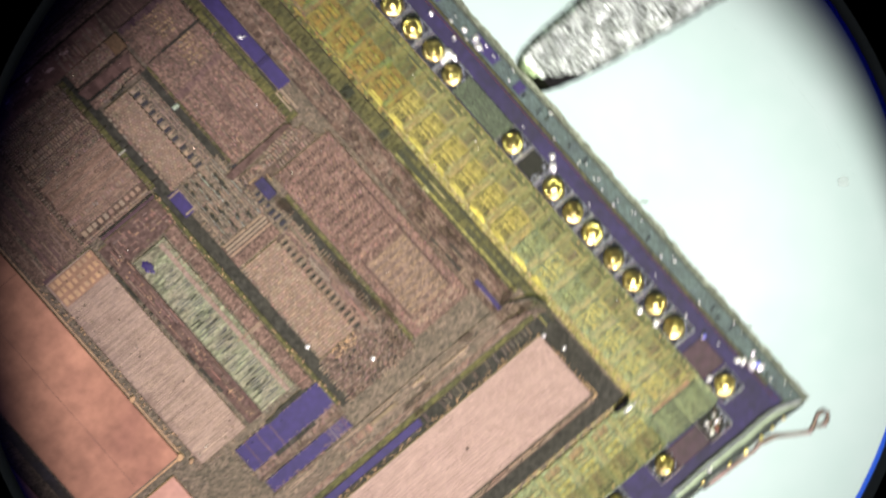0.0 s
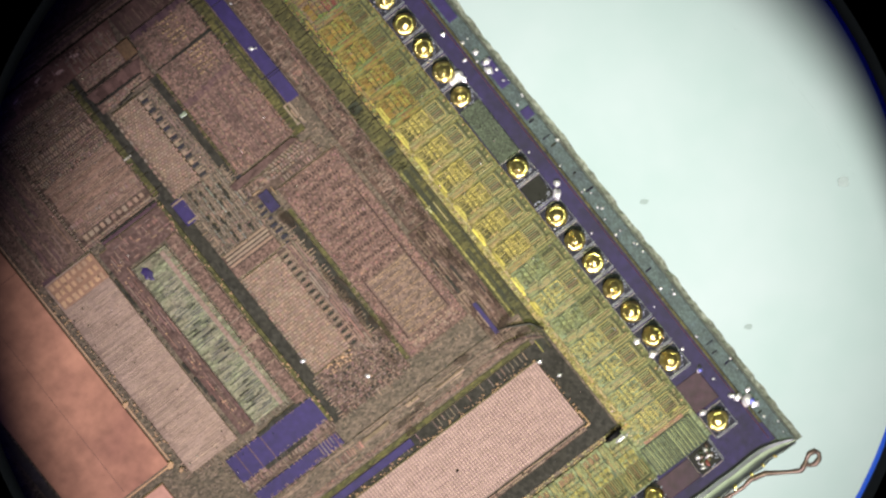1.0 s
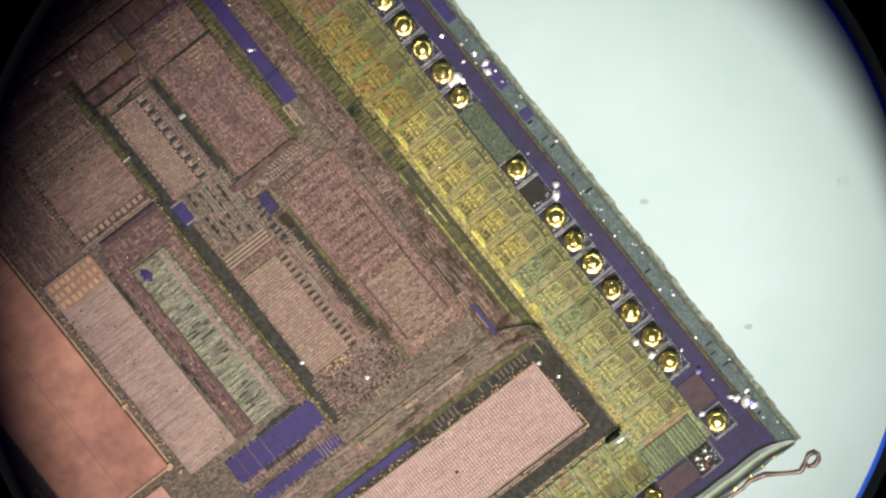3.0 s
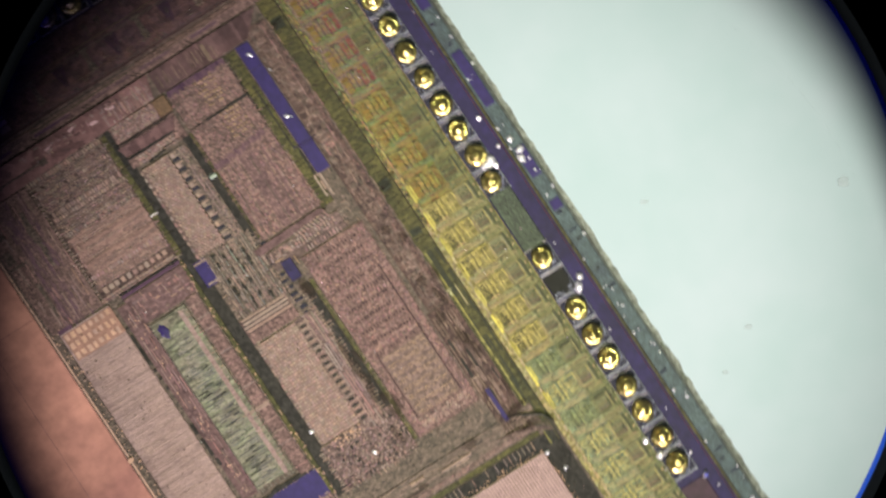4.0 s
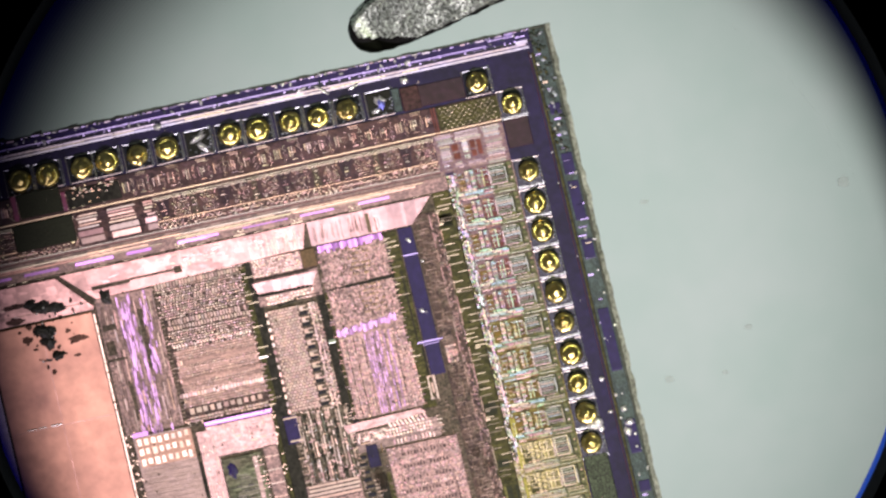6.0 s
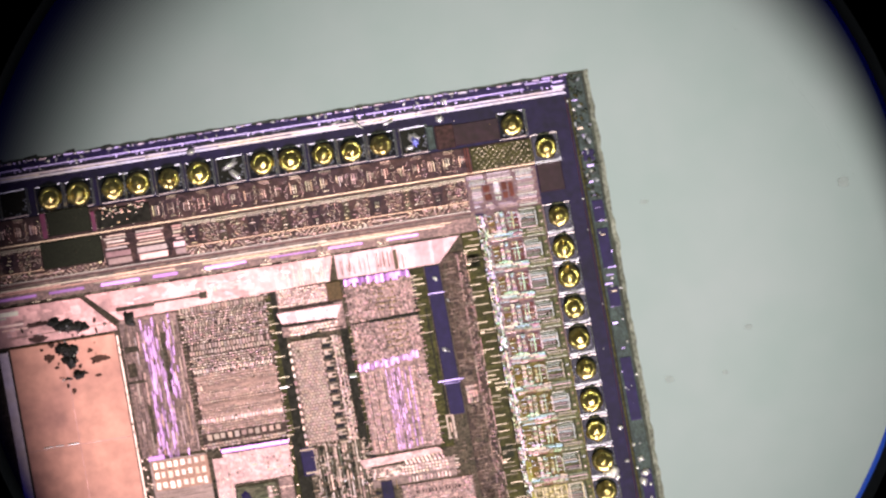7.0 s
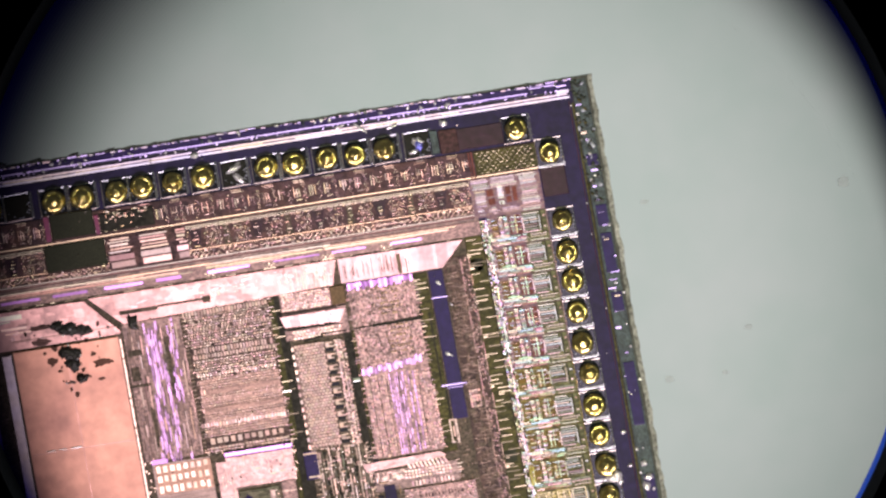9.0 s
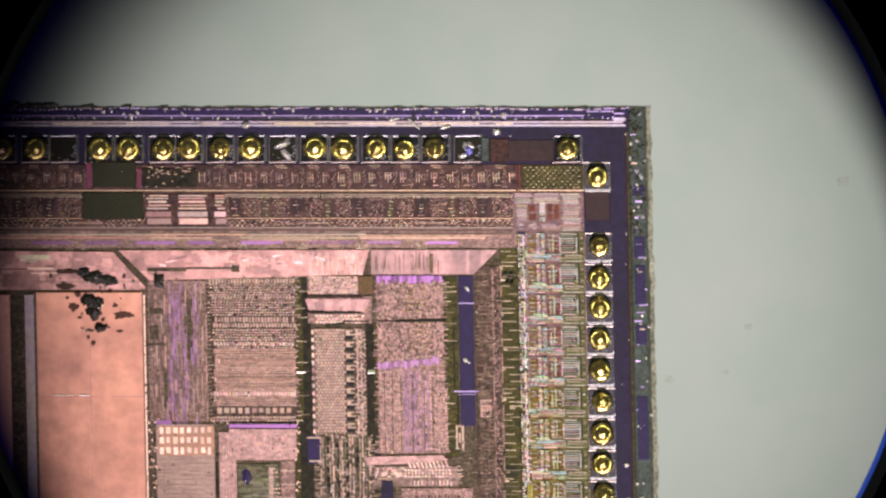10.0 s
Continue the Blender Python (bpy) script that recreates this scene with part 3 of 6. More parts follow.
def pads():
    rng = random.Random(5)
    u, v = PAD_REF
    plate = prisms([(u - 21, v - 22, u + 21, v + 22)], TOP + 1, 1.5, 1.0)
    plate.materials.append(M["pad"])
    bare = plate.copy()
    bare.materials[0] = M["m_dark"]
    rim = prisms([(u - 24, v - 24.6, u + 24, v - 23), (u - 24, v + 22.8, u + 25, v + 24.2), (u - 22, v + 25.6, u + 23, v + 26.8),
                  (u - 24, v - 22, u - 22, v + 22), (u + 22, v - 22, u + 23.6, v + 22)], TOP + 1, 2.2, 1.4, 0.42)
    rim.materials.append(M["m_white"])
    balls = []
    for k in range(4):
        wob = lambda s: s * rng.uniform(0.93, 1.07)
        ball = lathe([(wob(15), 0), (wob(18), 2), (wob(19), 5), (wob(18.4), 8.5), (wob(17.0), 10.6), (wob(15.6), 11.8), (wob(14.0), 12.0), (wob(12.8), 11.9), (wob(11.6), 12.8), (wob(10.4), 15), (wob(8.6), 17.4), (6.4, 19), (3.6, 20), (1, 20.3)], 28, "ball")
        for p in ball.vertices:
            q = p.co / UNIT
            p.co += Vector((noise.noise(q * 0.12 + Vector((k * 9, 0, 0))), noise.noise(q * 0.12 + Vector((0, k * 7, 3))), 0.9 * noise.noise(q * 0.2 + Vector((k, 0, 0))))) * 2.2 * UNIT
        ball.materials.append(M["gold"])
        balls.append(ball)
    # pale crumbs of residue pressed out round the balls
    crusts = []
    for k in range(4):
        verts, tris = [], []
        x0, y0 = plan(u, v)
        for _ in range(15):
            a, r = rng.gauss(-0.9, 1.1), rng.uniform(17.5, 23)
            size = rng.uniform(0.9, 2.6)
            turn = Matrix.Rotation(rng.uniform(0, 6.28), 3, "Z") @ Matrix.Rotation(rng.uniform(0, 1.2), 3, "X")
            base = len(verts)
            for p in ((size, 0, 0), (-size, 0, 0), (0, size, 0), (0, -size, 0), (0, 0, size * 0.6), (0, 0, -size * 0.6)):
                q = turn @ Vector(p)
                verts.append((x0 + (r * math.cos(a) + q.x) * UNIT, y0 + (r * math.sin(a) + q.y) * UNIT, (TOP + 3.4 + q.z) * UNIT))
            tris += [tuple(base + i for i in f) for f in ((0, 2, 4), (2, 1, 4), (1, 3, 4), (3, 0, 4), (2, 0, 5), (1, 2, 5), (3, 1, 5), (0, 3, 5))]
        crust = mesh_of("crust", verts, tris)
        crust.materials.append(M["residue"])
        crusts.append(crust)
    spots = [(1054, w, True, 0) for w in RIGHT] + [(1054, w, False, 0) for w in RIGHT_BARE]
    spots += [(w, 266, True, 90) for w in UPPER] + [(w, 266, False, 90) for w in UPPER_BARE]
    spots += [(994, 1690, False, 90), (880, 1690, True, 90), (770, 1690, True, 90), (715, 1690, True, 90)]
    for u2, v2, full, turn in spots:
        x0, y0 = plan(u, v)
        x1, y1 = plan(u2, v2)
        pad = new("bond_pad", plate if full else bare)
        pad.parent = die
        m = Matrix.Translation((x1, y1, 0)) @ Matrix.Rotation(radians(turn), 4, "Z") @ Matrix.Translation((-x0, -y0, 0))
        pad.matrix_basis = m
        edge = new("pad_rim", rim)
        edge.parent = pad
        crust = new("residue", rng.choice(crusts))
        crust.parent = pad
        if turn:
            crust.matrix_basis = Matrix.Translation((x0, y0, 0)) @ Matrix.Rotation(radians(-turn), 4, "Z") @ Matrix.Translation((-x0, -y0, 0))
        tagged(crust, "pale crumbly residue", kind="stuff")
        if full:
            ball = new("gold_ball", rng.choice(balls))
            ball.parent = pad
            ball.matrix_basis = Matrix.Translation((x0 + rng.uniform(-2, 2) * UNIT, y0 + rng.uniform(-2, 2) * UNIT, (TOP + 2.4) * UNIT)) @ Matrix.Rotation(rng.uniform(0, 6.28), 4, "Z") @ Matrix.Diagonal((*[rng.uniform(0.95, 1.06)] * 2, rng.uniform(0.85, 1.1), 1))
            tagged(ball, "squashed gold ball bond with a torn stub")


pads()
block("plate_capacitor", (1033, 948, 1076, 1064), "cap", 2.0, 1.0, "grey-green capacitor plate", TOP + 1)
block("maroon_plate", (1032, 341, 1076, 392), "red_oxide", 1.5, 1.0, "dark maroon oxide plate", TOP + 1)
block("maroon_plate", (1030, 1560, 1080, 1620), "red_oxide", 1.5, 1.0, "dark maroon oxide plate", TOP + 1)
block("maroon_plate", (866, 250, 980, 288), "red_oxide", 1.5, 1.0, "dark maroon oxide plate", TOP + 1)
block("maroon_plate", (890, 1672, 970, 1712), "red_oxide", 1.5, 1.0, "dark maroon oxide plate", TOP + 1)
block("rust_plate", (868, 248, 900, 290), "brown_red", 1.5, 1.0, "rust-red plate", TOP + 2.6)
block("teal_plate", (852, 246, 866, 288), "scribe", 1.5, 1.0, "teal plate", TOP + 2)


# ---- ring of input cells ----
def io_cell(seed, base, metal, bus, finger, first, second, plate_mat, framed=False):
    """One cell of the right-hand ring, from layout (925, 411) to (1030, 465)."""
    rng = random.Random(seed)
    plate = prisms([(926, 411.1, 1031, 465.2)], TOP + 1, 2, 0.3)
    plate.materials.append(M[base])
    z = TOP + 3
    # dashes between the two implants, and short taps beside them
    fine = []
    for v in np.arange(414.5, 449, 3.7):
        fine += [(945 + rng.uniform(-0.6, 0.8), v, 952 + rng.uniform(-3, 0.5), v + 1.7), (954 + rng.uniform(-0.6, 0.8), v + rng.choice((0, 0, 0.6)), 961.5 + rng.uniform(-4, 0.5), v + 1.7)]
        if rng.random() < 0.6:
            fine.append((926.6, v, 929.4 + rng.uniform(-1, 0.4), v + 1.5))
    fine += [(931 + rng.uniform(0, 3), v, 943 - rng.uniform(0, 5), v + 1.0) for v in (419, 426.5, 434, 441.5) if rng.random() < 0.8]
    fine += [(964 + rng.uniform(0, 2), v, 984 - rng.uniform(0, 8), v + 1.0) for v in np.arange(418, 447, 7.4) if rng.random() < 0.8]
    fine += [(974.5, 415, 975.5, 447), (968, 424, 969, 447)]
    for v in np.arange(415.5, 448, 3.7):
        for a, b in ((930, 944), (963, 974), (976, 986)):
            if rng.random() < 0.45:
                c = rng.uniform(a, b - 4)
                fine.append((c, v, min(b, c + rng.uniform(3, 10)), v + 0.95))
    if framed:  # hollow plates with a thin gold outline, and a ladder beside the pad
        for a, b, c, d in ((963, 414, 985.5, 430), (963, 433, 985.5, 448), (930, 415, 943.5, 431), (989, 413.5, 1014, 447)):
            a, d = a + rng.uniform(-1, 1), d + rng.uniform(-1.5, 1)
            fine += [(a, b, c, b + 1.1), (a, d - 1.1, c, d), (a, b + 1.3, a + 1.1, d - 1.3), (c - 1.1, b + 1.3, c, d - 1.3)]
    fine = prisms(fine, z + 0.7, 0.7, 0.35)
    fine.materials.append(M[metal])
    # long rows between one cell and the next
    bars = []
    for v in (450.4, 453.4, 456.4, 459.4, 462.4):
        u = 928 + rng.uniform(-2, 4)
        while u < 988:
            e = u + rng.uniform(6, 34)
            bars.append((u, v, min(e, 990), v + rng.uniform(1.2, 1.8)))
            u = e + rng.uniform(0.8, 4)
    bars += [(926.5, 450 + rng.uniform(0, 2), 930, 453.5), (938, 446.5, 957, 448.2)]
    bars = prisms(bars, z + 0.3, 1.0, 0.45)
    bars.materials.append(M[bus])
    # fingers on the pad side
    tines = [(988 + rng.uniform(-1, 1.5), v, 1014.5 + rng.uniform(-5, 2), v + rng.uniform(1.2, 1.8)) for v in np.arange(414.4, 449, 4.0) if rng.random() < 0.95]
    tines += [(990 + rng.uniform(0, 6), v, 1025 + rng.uniform(-4, 2), v + 1.5) for v in (452.0, 456.0, 462.0)]
    tines += [(1015.2, 420, 1016.4, 446), (986.4, 421, 987.4, 446)]
    tines += [(1023 + rng.uniform(-1, 1), v, 1026.4 + rng.uniform(-1, 1), v + 2.6) for v in (418 + rng.uniform(0, 6), 438 + rng.uniform(0, 6))]
    tines = prisms(tines, z + 0.3, 0.9, 0.45)
    tines.materials.append(M[finger])
    one = prisms([(930.5 + rng.uniform(0, 1.5), v + rng.uniform(0, 2), 943.8 - rng.uniform(0, 2), v + 9.6) for v in (416, 427, 438)], z, 0.6, 0.4)
    one.materials.append(M[first])
    two = prisms([(u + rng.uniform(0, 1), v + rng.uniform(0, 1.5), u + 9.4 - rng.uniform(0, 1.5), v + 10) for u in (963.5, 975.8) for v in (414.5, 426, 437.5)], z, 0.6, 0.4)
    two.materials.append(M[second])
    plates = prisms([(987, 412, 1029, 464.5)], z, 0.12, 0.4)
    plates.materials.append(M[plate_mat])
    hollows = [(945, 412.4, 962, 413.6), (944.2, 415, 945.0, 449), (952.4, 415, 953.4, 449), (962.2, 414, 963.2, 449), (928, 449.0, 987, 450.2), (928, 456.6, 987, 457.6)]
    hollows += [(988, v, 1014, v + 1.4) for v in np.arange(416.4, 447, 4.0)] + [(1018.6, 412, 1020.2, 464)]
    slots = prisms(hollows, z + 0.16, 0.16, 0.1)
    slots.materials.append(M["m_dark"])
    return plate, fine, bars, tines, one, two, slots, plates


def right_ring():
    kinds = {
        "pale": [io_cell(s, "io_pale", "m_io", "m_io", "m_straw", "orange_implant", "rust", "io_slate") for s in (1, 2, 3, 10)],
        "warm": [io_cell(s, "io_warm", "m_warm", "m_io", "m_straw", "orange_implant", "orange_implant", "io_slate") for s in (4, 11, 12)],
        "gold": [io_cell(s, "io_gold", "m_gold", "m_drab", "m_drab", "olive", "io_gold" if s % 2 else "io_lime", "io_slate", True) for s in (5, 6, 13)],
        "green": [io_cell(s, "io_green", "m_gold" if s % 2 else "m_green", "m_drab", "m_drab", "io_green", "io_lime" if s % 4 == 0 else "io_green", "io_slate", True) for s in (7, 8, 9, 14)],
    }
    rng = random.Random(21)
    for k in range(22):
        dv = PITCH * k
        v = 411 + dv
        kind = "pale" if v < 680 else "warm" if v < 850 else "gold" if v < 1190 + 90 * rng.random() else "green"
        meshes = rng.choice(kinds[kind])
        cell = new("io_cell", meshes[0])
        cell.parent = die
        cell.location = (SKEW * dv * UNIT * GROW, -dv * UNIT * GROW, 0)
        for name, me in zip(("fine_wiring", "bus_wiring", "finger_wiring", "implant", "implant", "slot", "metal_plate"), meshes[1:]):
            tagged(new(name, me), kind="stuff").parent = cell
    block("rail_bed", (911.8, 415, 926, 928), "olive", 1.2, 0.3, "olive bed of the power rail", TOP + 0.6)
    block("rail_bed", (911.8, 928, 926, 1562), "io_gold", 1.2, 0.3, "yellow bed of the power rail", TOP + 0.6)
    rails = [(u + rng.uniform(-0.5, 0.5), v + rng.uniform(-1, 1), u + rng.uniform(1.6, 3.0), v + rng.uniform(1.6, 3.2)) for v in np.arange(416, 1560, 4.2) for u in (913.4, 917.0, 920.6, 923.6) if rng.random() < 0.8]
    rails += [(921.6 + rng.uniform(-0.5, 0.5), v, 923.4, v + rng.uniform(8, 22)) for v in np.arange(416, 1560, 20)]
    lines("power_rail", [r for r in rails if r[1] < 740], "m_io", die, TOP + 2, 1.6, 0.7, "silvery power rail")
    lines("power_rail", [r for r in rails if 740 <= r[1] < 930], "m_warm", die, TOP + 2, 1.6, 0.7, "pale gold power rail")
    lines("power_rail", [r for r in rails if r[1] >= 930], "m_drab", die, TOP + 2, 1.6, 0.7, "dull gold power rail")
    plates = []
    for v in np.arange(852, 1340, PITCH):
        plates += [(921 + rng.uniform(0, 2), v, 926.5, v + 37 + rng.uniform(-3, 3)), (927.6, v + 3, 930.6, v + 30 + rng.uniform(-3, 3))]
    lines("rail_plate", plates, "m_lime", die, TOP + 3.6, 0.6, 0.6, "yellow rail plate")


right_ring()


def upper_ring():
    rng = random.Random(31)
    base = block("upper_ring", (-420, 293, 1030, 409), "upper", 2.0, 1.0, "brown ring of input cells", TOP + 1)
    z = TOP + 3
    posts, pits, dash, bottle, shield, lip = [], [], [], [], [], []
    for k in range(24):
        c = 774 + 54.4 * 2 - 54.4 * k
        if 150 < c < 300 or c > 900:
            continue
        # a bank of upright gates, with brackets round it
        pits.append((c - 12, 306, c + 4, 328))
        pits.append((c + 16, 306, c + 30, 328))
        posts += [(c + q + 4.6 * i, 307 + rng.choice((0, 0, 3)), c + q + 0.95 + 4.6 * i, 325 - rng.choice((0, 0, 6))) for q in (-10.4, 17.6) for i in range(3)]
        dash += [(c - 11, 317, c + 1, 317.9), (c + 17, 312, c + 28, 312.9), (c - 8, 329.5, c + 2, 330.4)]
        dash += [(c - 12 + rng.uniform(0, 6), v2, c + 12 - rng.uniform(0, 6), v2 + 0.8) for v2 in (295.0, 298.6)]
        b = c - 29
        if k % 2:
            bottle += [(b - 9, 344, b + 9, 350), (b - 5, 350, b + 5, 376), (b - 7, 376, b + 7, 391)]
        else:
            shield += [(b - 12 + i, 348 + 5.2 * i, b + 12 - i * 1.3, 353.4 + 5.2 * i) for i in range(8)]
        lip += [(b - 9 + 5 * q, 350.6 + rng.uniform(0, 1), b - 6.6 + 5 * q, 352.4) for q in range(4)] + [(b - 3 + rng.uniform(-4, 4), v2, b + rng.uniform(0, 5), v2 + 1.1) for v2 in np.arange(358, 388, 6)]
    for r in ticks(rng, (-420, 303, 915, 336), 5.2, 4.1, 2.6, 0.9, 0.85, 2.6, 0.4):
        if not any(a - 2 < r[0] < c2 or a - 2 < r[2] < c2 for a, _, c2, _ in pits):
            dash.append(r)
    lines("gate_wiring", posts, "m_ring", base, z + 0.3, 0.8, 0.4)
    lines("bracket_wiring", dash, "m_ring", base, z, 1.2, 0.7)
    lines("implant", shield, "red_oxide", base, z, 0.5, 0.3)
    lines("implant", bottle, "umber", base, z + 0.1, 0.5, 0.3)
    lines("lip_wiring", lip, "m_ring", base, z + 0.5, 0.8, 0.5)
    used = [(r[0] - 2, r[2] + 2) for r in bottle + shield]
    dots = []
    for k, v2 in enumerate(np.arange(351, 387, 4.5)):
        for u2 in np.arange(-420, 916, 5.2):
            u3 = u2 + 3 * (k % 2)
            if rng.random() < 0.9 and not any(a < u3 < b for a, b in used):
                u3, v3 = u3 + rng.uniform(-1, 1), v2 + rng.uniform(-0.8, 0.8)
                dots.append((u3, v3, u3 + rng.uniform(1.4, 3.4), v3 + rng.uniform(0.9, 1.4)))
    lines("contact", dots, "m_ring", base, z, 1.0, 0.7)
    scroll = []
    for u2 in np.arange(-420, 918, 1.6):
        for phase in (0, math.pi):
            w = 395.8 + (3.0 + 1.6 * math.sin(u2 * 0.031)) * math.sin(2 * math.pi * u2 / 18.1 + phase)
            if rng.random() < 0.72:
                scroll.append((u2, w - 0.6, u2 + 1.7, w + 0.6))
    scroll += [(u2 + rng.uniform(0, 4), v2 + rng.uniform(-1, 1), u2 + rng.uniform(5, 8), v2 + 1.3) for u2 in np.arange(-420, 915, 9.0) for v2 in (390.5, 400.6) if rng.random() < 0.7]
    lines("scroll_wiring", scroll, "m_ring", base, z, 1.0, 0.6)
    rails = [(-420, 338.0, 1030, 340.0), (-420, 345.8, 910, 346.6), (-420, 349.0, 910, 349.8), (-420, 387.4, 920, 388.4), (-420, 403.6, 920, 404.8), (-420, 406.4, 920, 408.0)]
    lines("long_rail", rails, "m_ring", base, z + 0.2, 1.2, 0.8)
    block("green_plate", (170, 289, 246, 333), "cap_dark", 3.0, 1.0, "dark green plate", z)
    block("green_plate", (150, 342, 258, 389), "cap_dark", 3.0, 1.0, "dark green plate", z)
    block("crimson_plate", (159, 290, 168, 335), "crimson", 3.0, 1.0, "crimson plate", z)
    block("crimson_plate", (247.5, 300, 254, 335), "crimson", 3.0, 1.0, "crimson plate", z)
    block("dark_plate", (256, 300, 352, 333), "dark", 2.6, 1.0, "dark brown plate", z)
    lines("contact", scatter(rng, (256, 296, 352, 312), 30, (2, 6), (1.0, 1.8), 0.2) + scatter(rng, (262, 312, 340, 332), 8, (2, 5), (1.0, 1.8), 0.2), "m_ring", base, z + 2.6, 1.2, 0.8)
    block("wide_plate", (260, 345, 402, 403), "upper", 1.6, 1.0, "brown plate under pale rails", z)
    slabs = []
    for a, b in ((262, 306), (318, 370), (382, 402)):
        slabs += [(a + rng.uniform(0, 8), v2, b - rng.uniform(0, 8), v2 + h2) for v2, h2 in ((347, 2.4), (352, 1.8), (357, 3.4), (364, 1.8), (369, 2.6))]
        slabs += [(a, 376, b, 385), (a + 2, 388, b, 398)]
    lines("wide_rail", slabs, "m_tan", base, z + 1.7, 1.2, 0.9)
    # corner
    dots = [(u2 + 4.5 * (k % 2), v2, u2 + 4.5 * (k % 2) + rng.uniform(2.5, 5), v2 + 1.0) for k, v2 in enumerate(np.arange(298, 334, 5.0)) for u2 in np.arange(926, 1022, 10.0)]
    block("corner_plate", (922, 295, 1030, 336), "olive", 1.0, 0.6, "olive corner cell", z)
    lines("corner_wiring", dots, "m_tie", base, z + 1.0, 0.6, 0.4)
    lines("corner_bar", [(912, 294, 914.4, 356), (917, 294, 919.4, 350)], "rust", base, z + 1, 1, 0.6)
    block("corner_plate", (905, 342, 1030, 411), "io_pale", 1.5, 1.0, "pale gold corner cell", z)
    rows = [(992 + rng.uniform(-4, 3), v2, 1026 - rng.uniform(0, 6), v2 + 1.2) for v2 in np.arange(345, 408, 3.9)]
    rows += [(a + rng.uniform(0, 3), v2, b - rng.uniform(0, 4), v2 + 1.2) for v2 in np.arange(344.6, 360, 3.8) for a, b in ((908, 940), (942, 988))]
    rows += [(952 + rng.uniform(0, 1), v2, 962, v2 + 1.9) for v2 in np.arange(361, 394, 3.7)] + [(912 + rng.uniform(0, 1), v2, 930, v2 + 1.6) for v2 in np.arange(361, 394, 4.2)]
    rows += [(a + rng.uniform(0, 8), v2, b - rng.uniform(0, 10), v2 + 1.2) for v2 in (395.6, 398.8, 402, 405.2) for a, b in ((910, 930), (932, 952), (954, 990))]
    lines("corner_wiring", [r for r in rows if rng.random() < 0.9], "m_straw", base, z + 1.6, 1.0, 0.6)
    lines("implant", [(966, 363, 975, 377), (966, 380, 975, 391), (978, 364, 986, 390), (933, 364, 945, 376), (934, 380, 946, 391)], "rust", base, z + 1.6, 0.6, 0.4)
    # power bus under the ring
    block("bus_edge", (-420, 409.2, 911.5, 413.8), "brown", 1.8, 0.3, "brown strip beside the power bus", TOP + 1)
    bus = block("power_bus", (-420, 414, 912, 440), "rose", 3.2, 1.0, "pink and mauve power bus")
    long = [(a, v2, a + rng.uniform(90, 300), v2 + h2) for v2, h2 in ((415, 1.6), (418, 1.0), (421, 2.2), (425, 1.0)) for a in np.arange(-420 + rng.uniform(0, 30), 780, 210)]
    lines("bus_wiring", long, "m_ring", bus, TOP + 3.2, 1.2, 0.8)
    slabs = [(a, 428.5, a + rng.uniform(40, 88), 428.5 + rng.uniform(2, 4.5)) for a in np.arange(440, 800, 104)] + [(a, 428, a + rng.uniform(20, 70), 433) for a in np.arange(-400, 430, 92)]
    lines("bus_plate", slabs, "m_mauve", bus, TOP + 3.2, 2.0, 3)
    caps = []
    for a in np.arange(430, 840, 104):
        caps += [(a - 8 + i * 4.2, 431 + 3 * (i % 2), a - 5.4 + i * 4.2, 434.4 + 3 * (i % 2)) for i in range(5)] + [(a - 9, 439, a + 12, 441)]
    caps += [(a, 440.4 + rng.uniform(0, 1), a + rng.uniform(8, 24), 442.2) for a in np.arange(-400, 860, 26)]
    lines("bus_tap", caps, "m_tie", bus, TOP + 3.4, 1.4, 0.8)


upper_ring()


def outline_plate(name, corners, mat, z, h, inset, label, parent=None):
    """A plate with sloping sides over a convex outline of layout corners."""
    cu, cv = sum(c[0] for c in corners) / len(corners), sum(c[1] for c in corners) / len(corners)
    n, verts = len(corners), []
    for top in (0, 1):
        for u, v in corners:
            d = math.hypot(u - cu, v - cv)
            k = 1 - top * inset / d
            verts.append((*plan(cu + (u - cu) * k, cv + (v - cv) * k), (z + h * top) * UNIT))
    faces = [tuple(range(n, 2 * n))] + [(i, (i + 1) % n, n + (i + 1) % n, n + i) for i in range(n)]
    return piece(name, mesh_of(name, verts, faces), M[mat], parent or die, label)


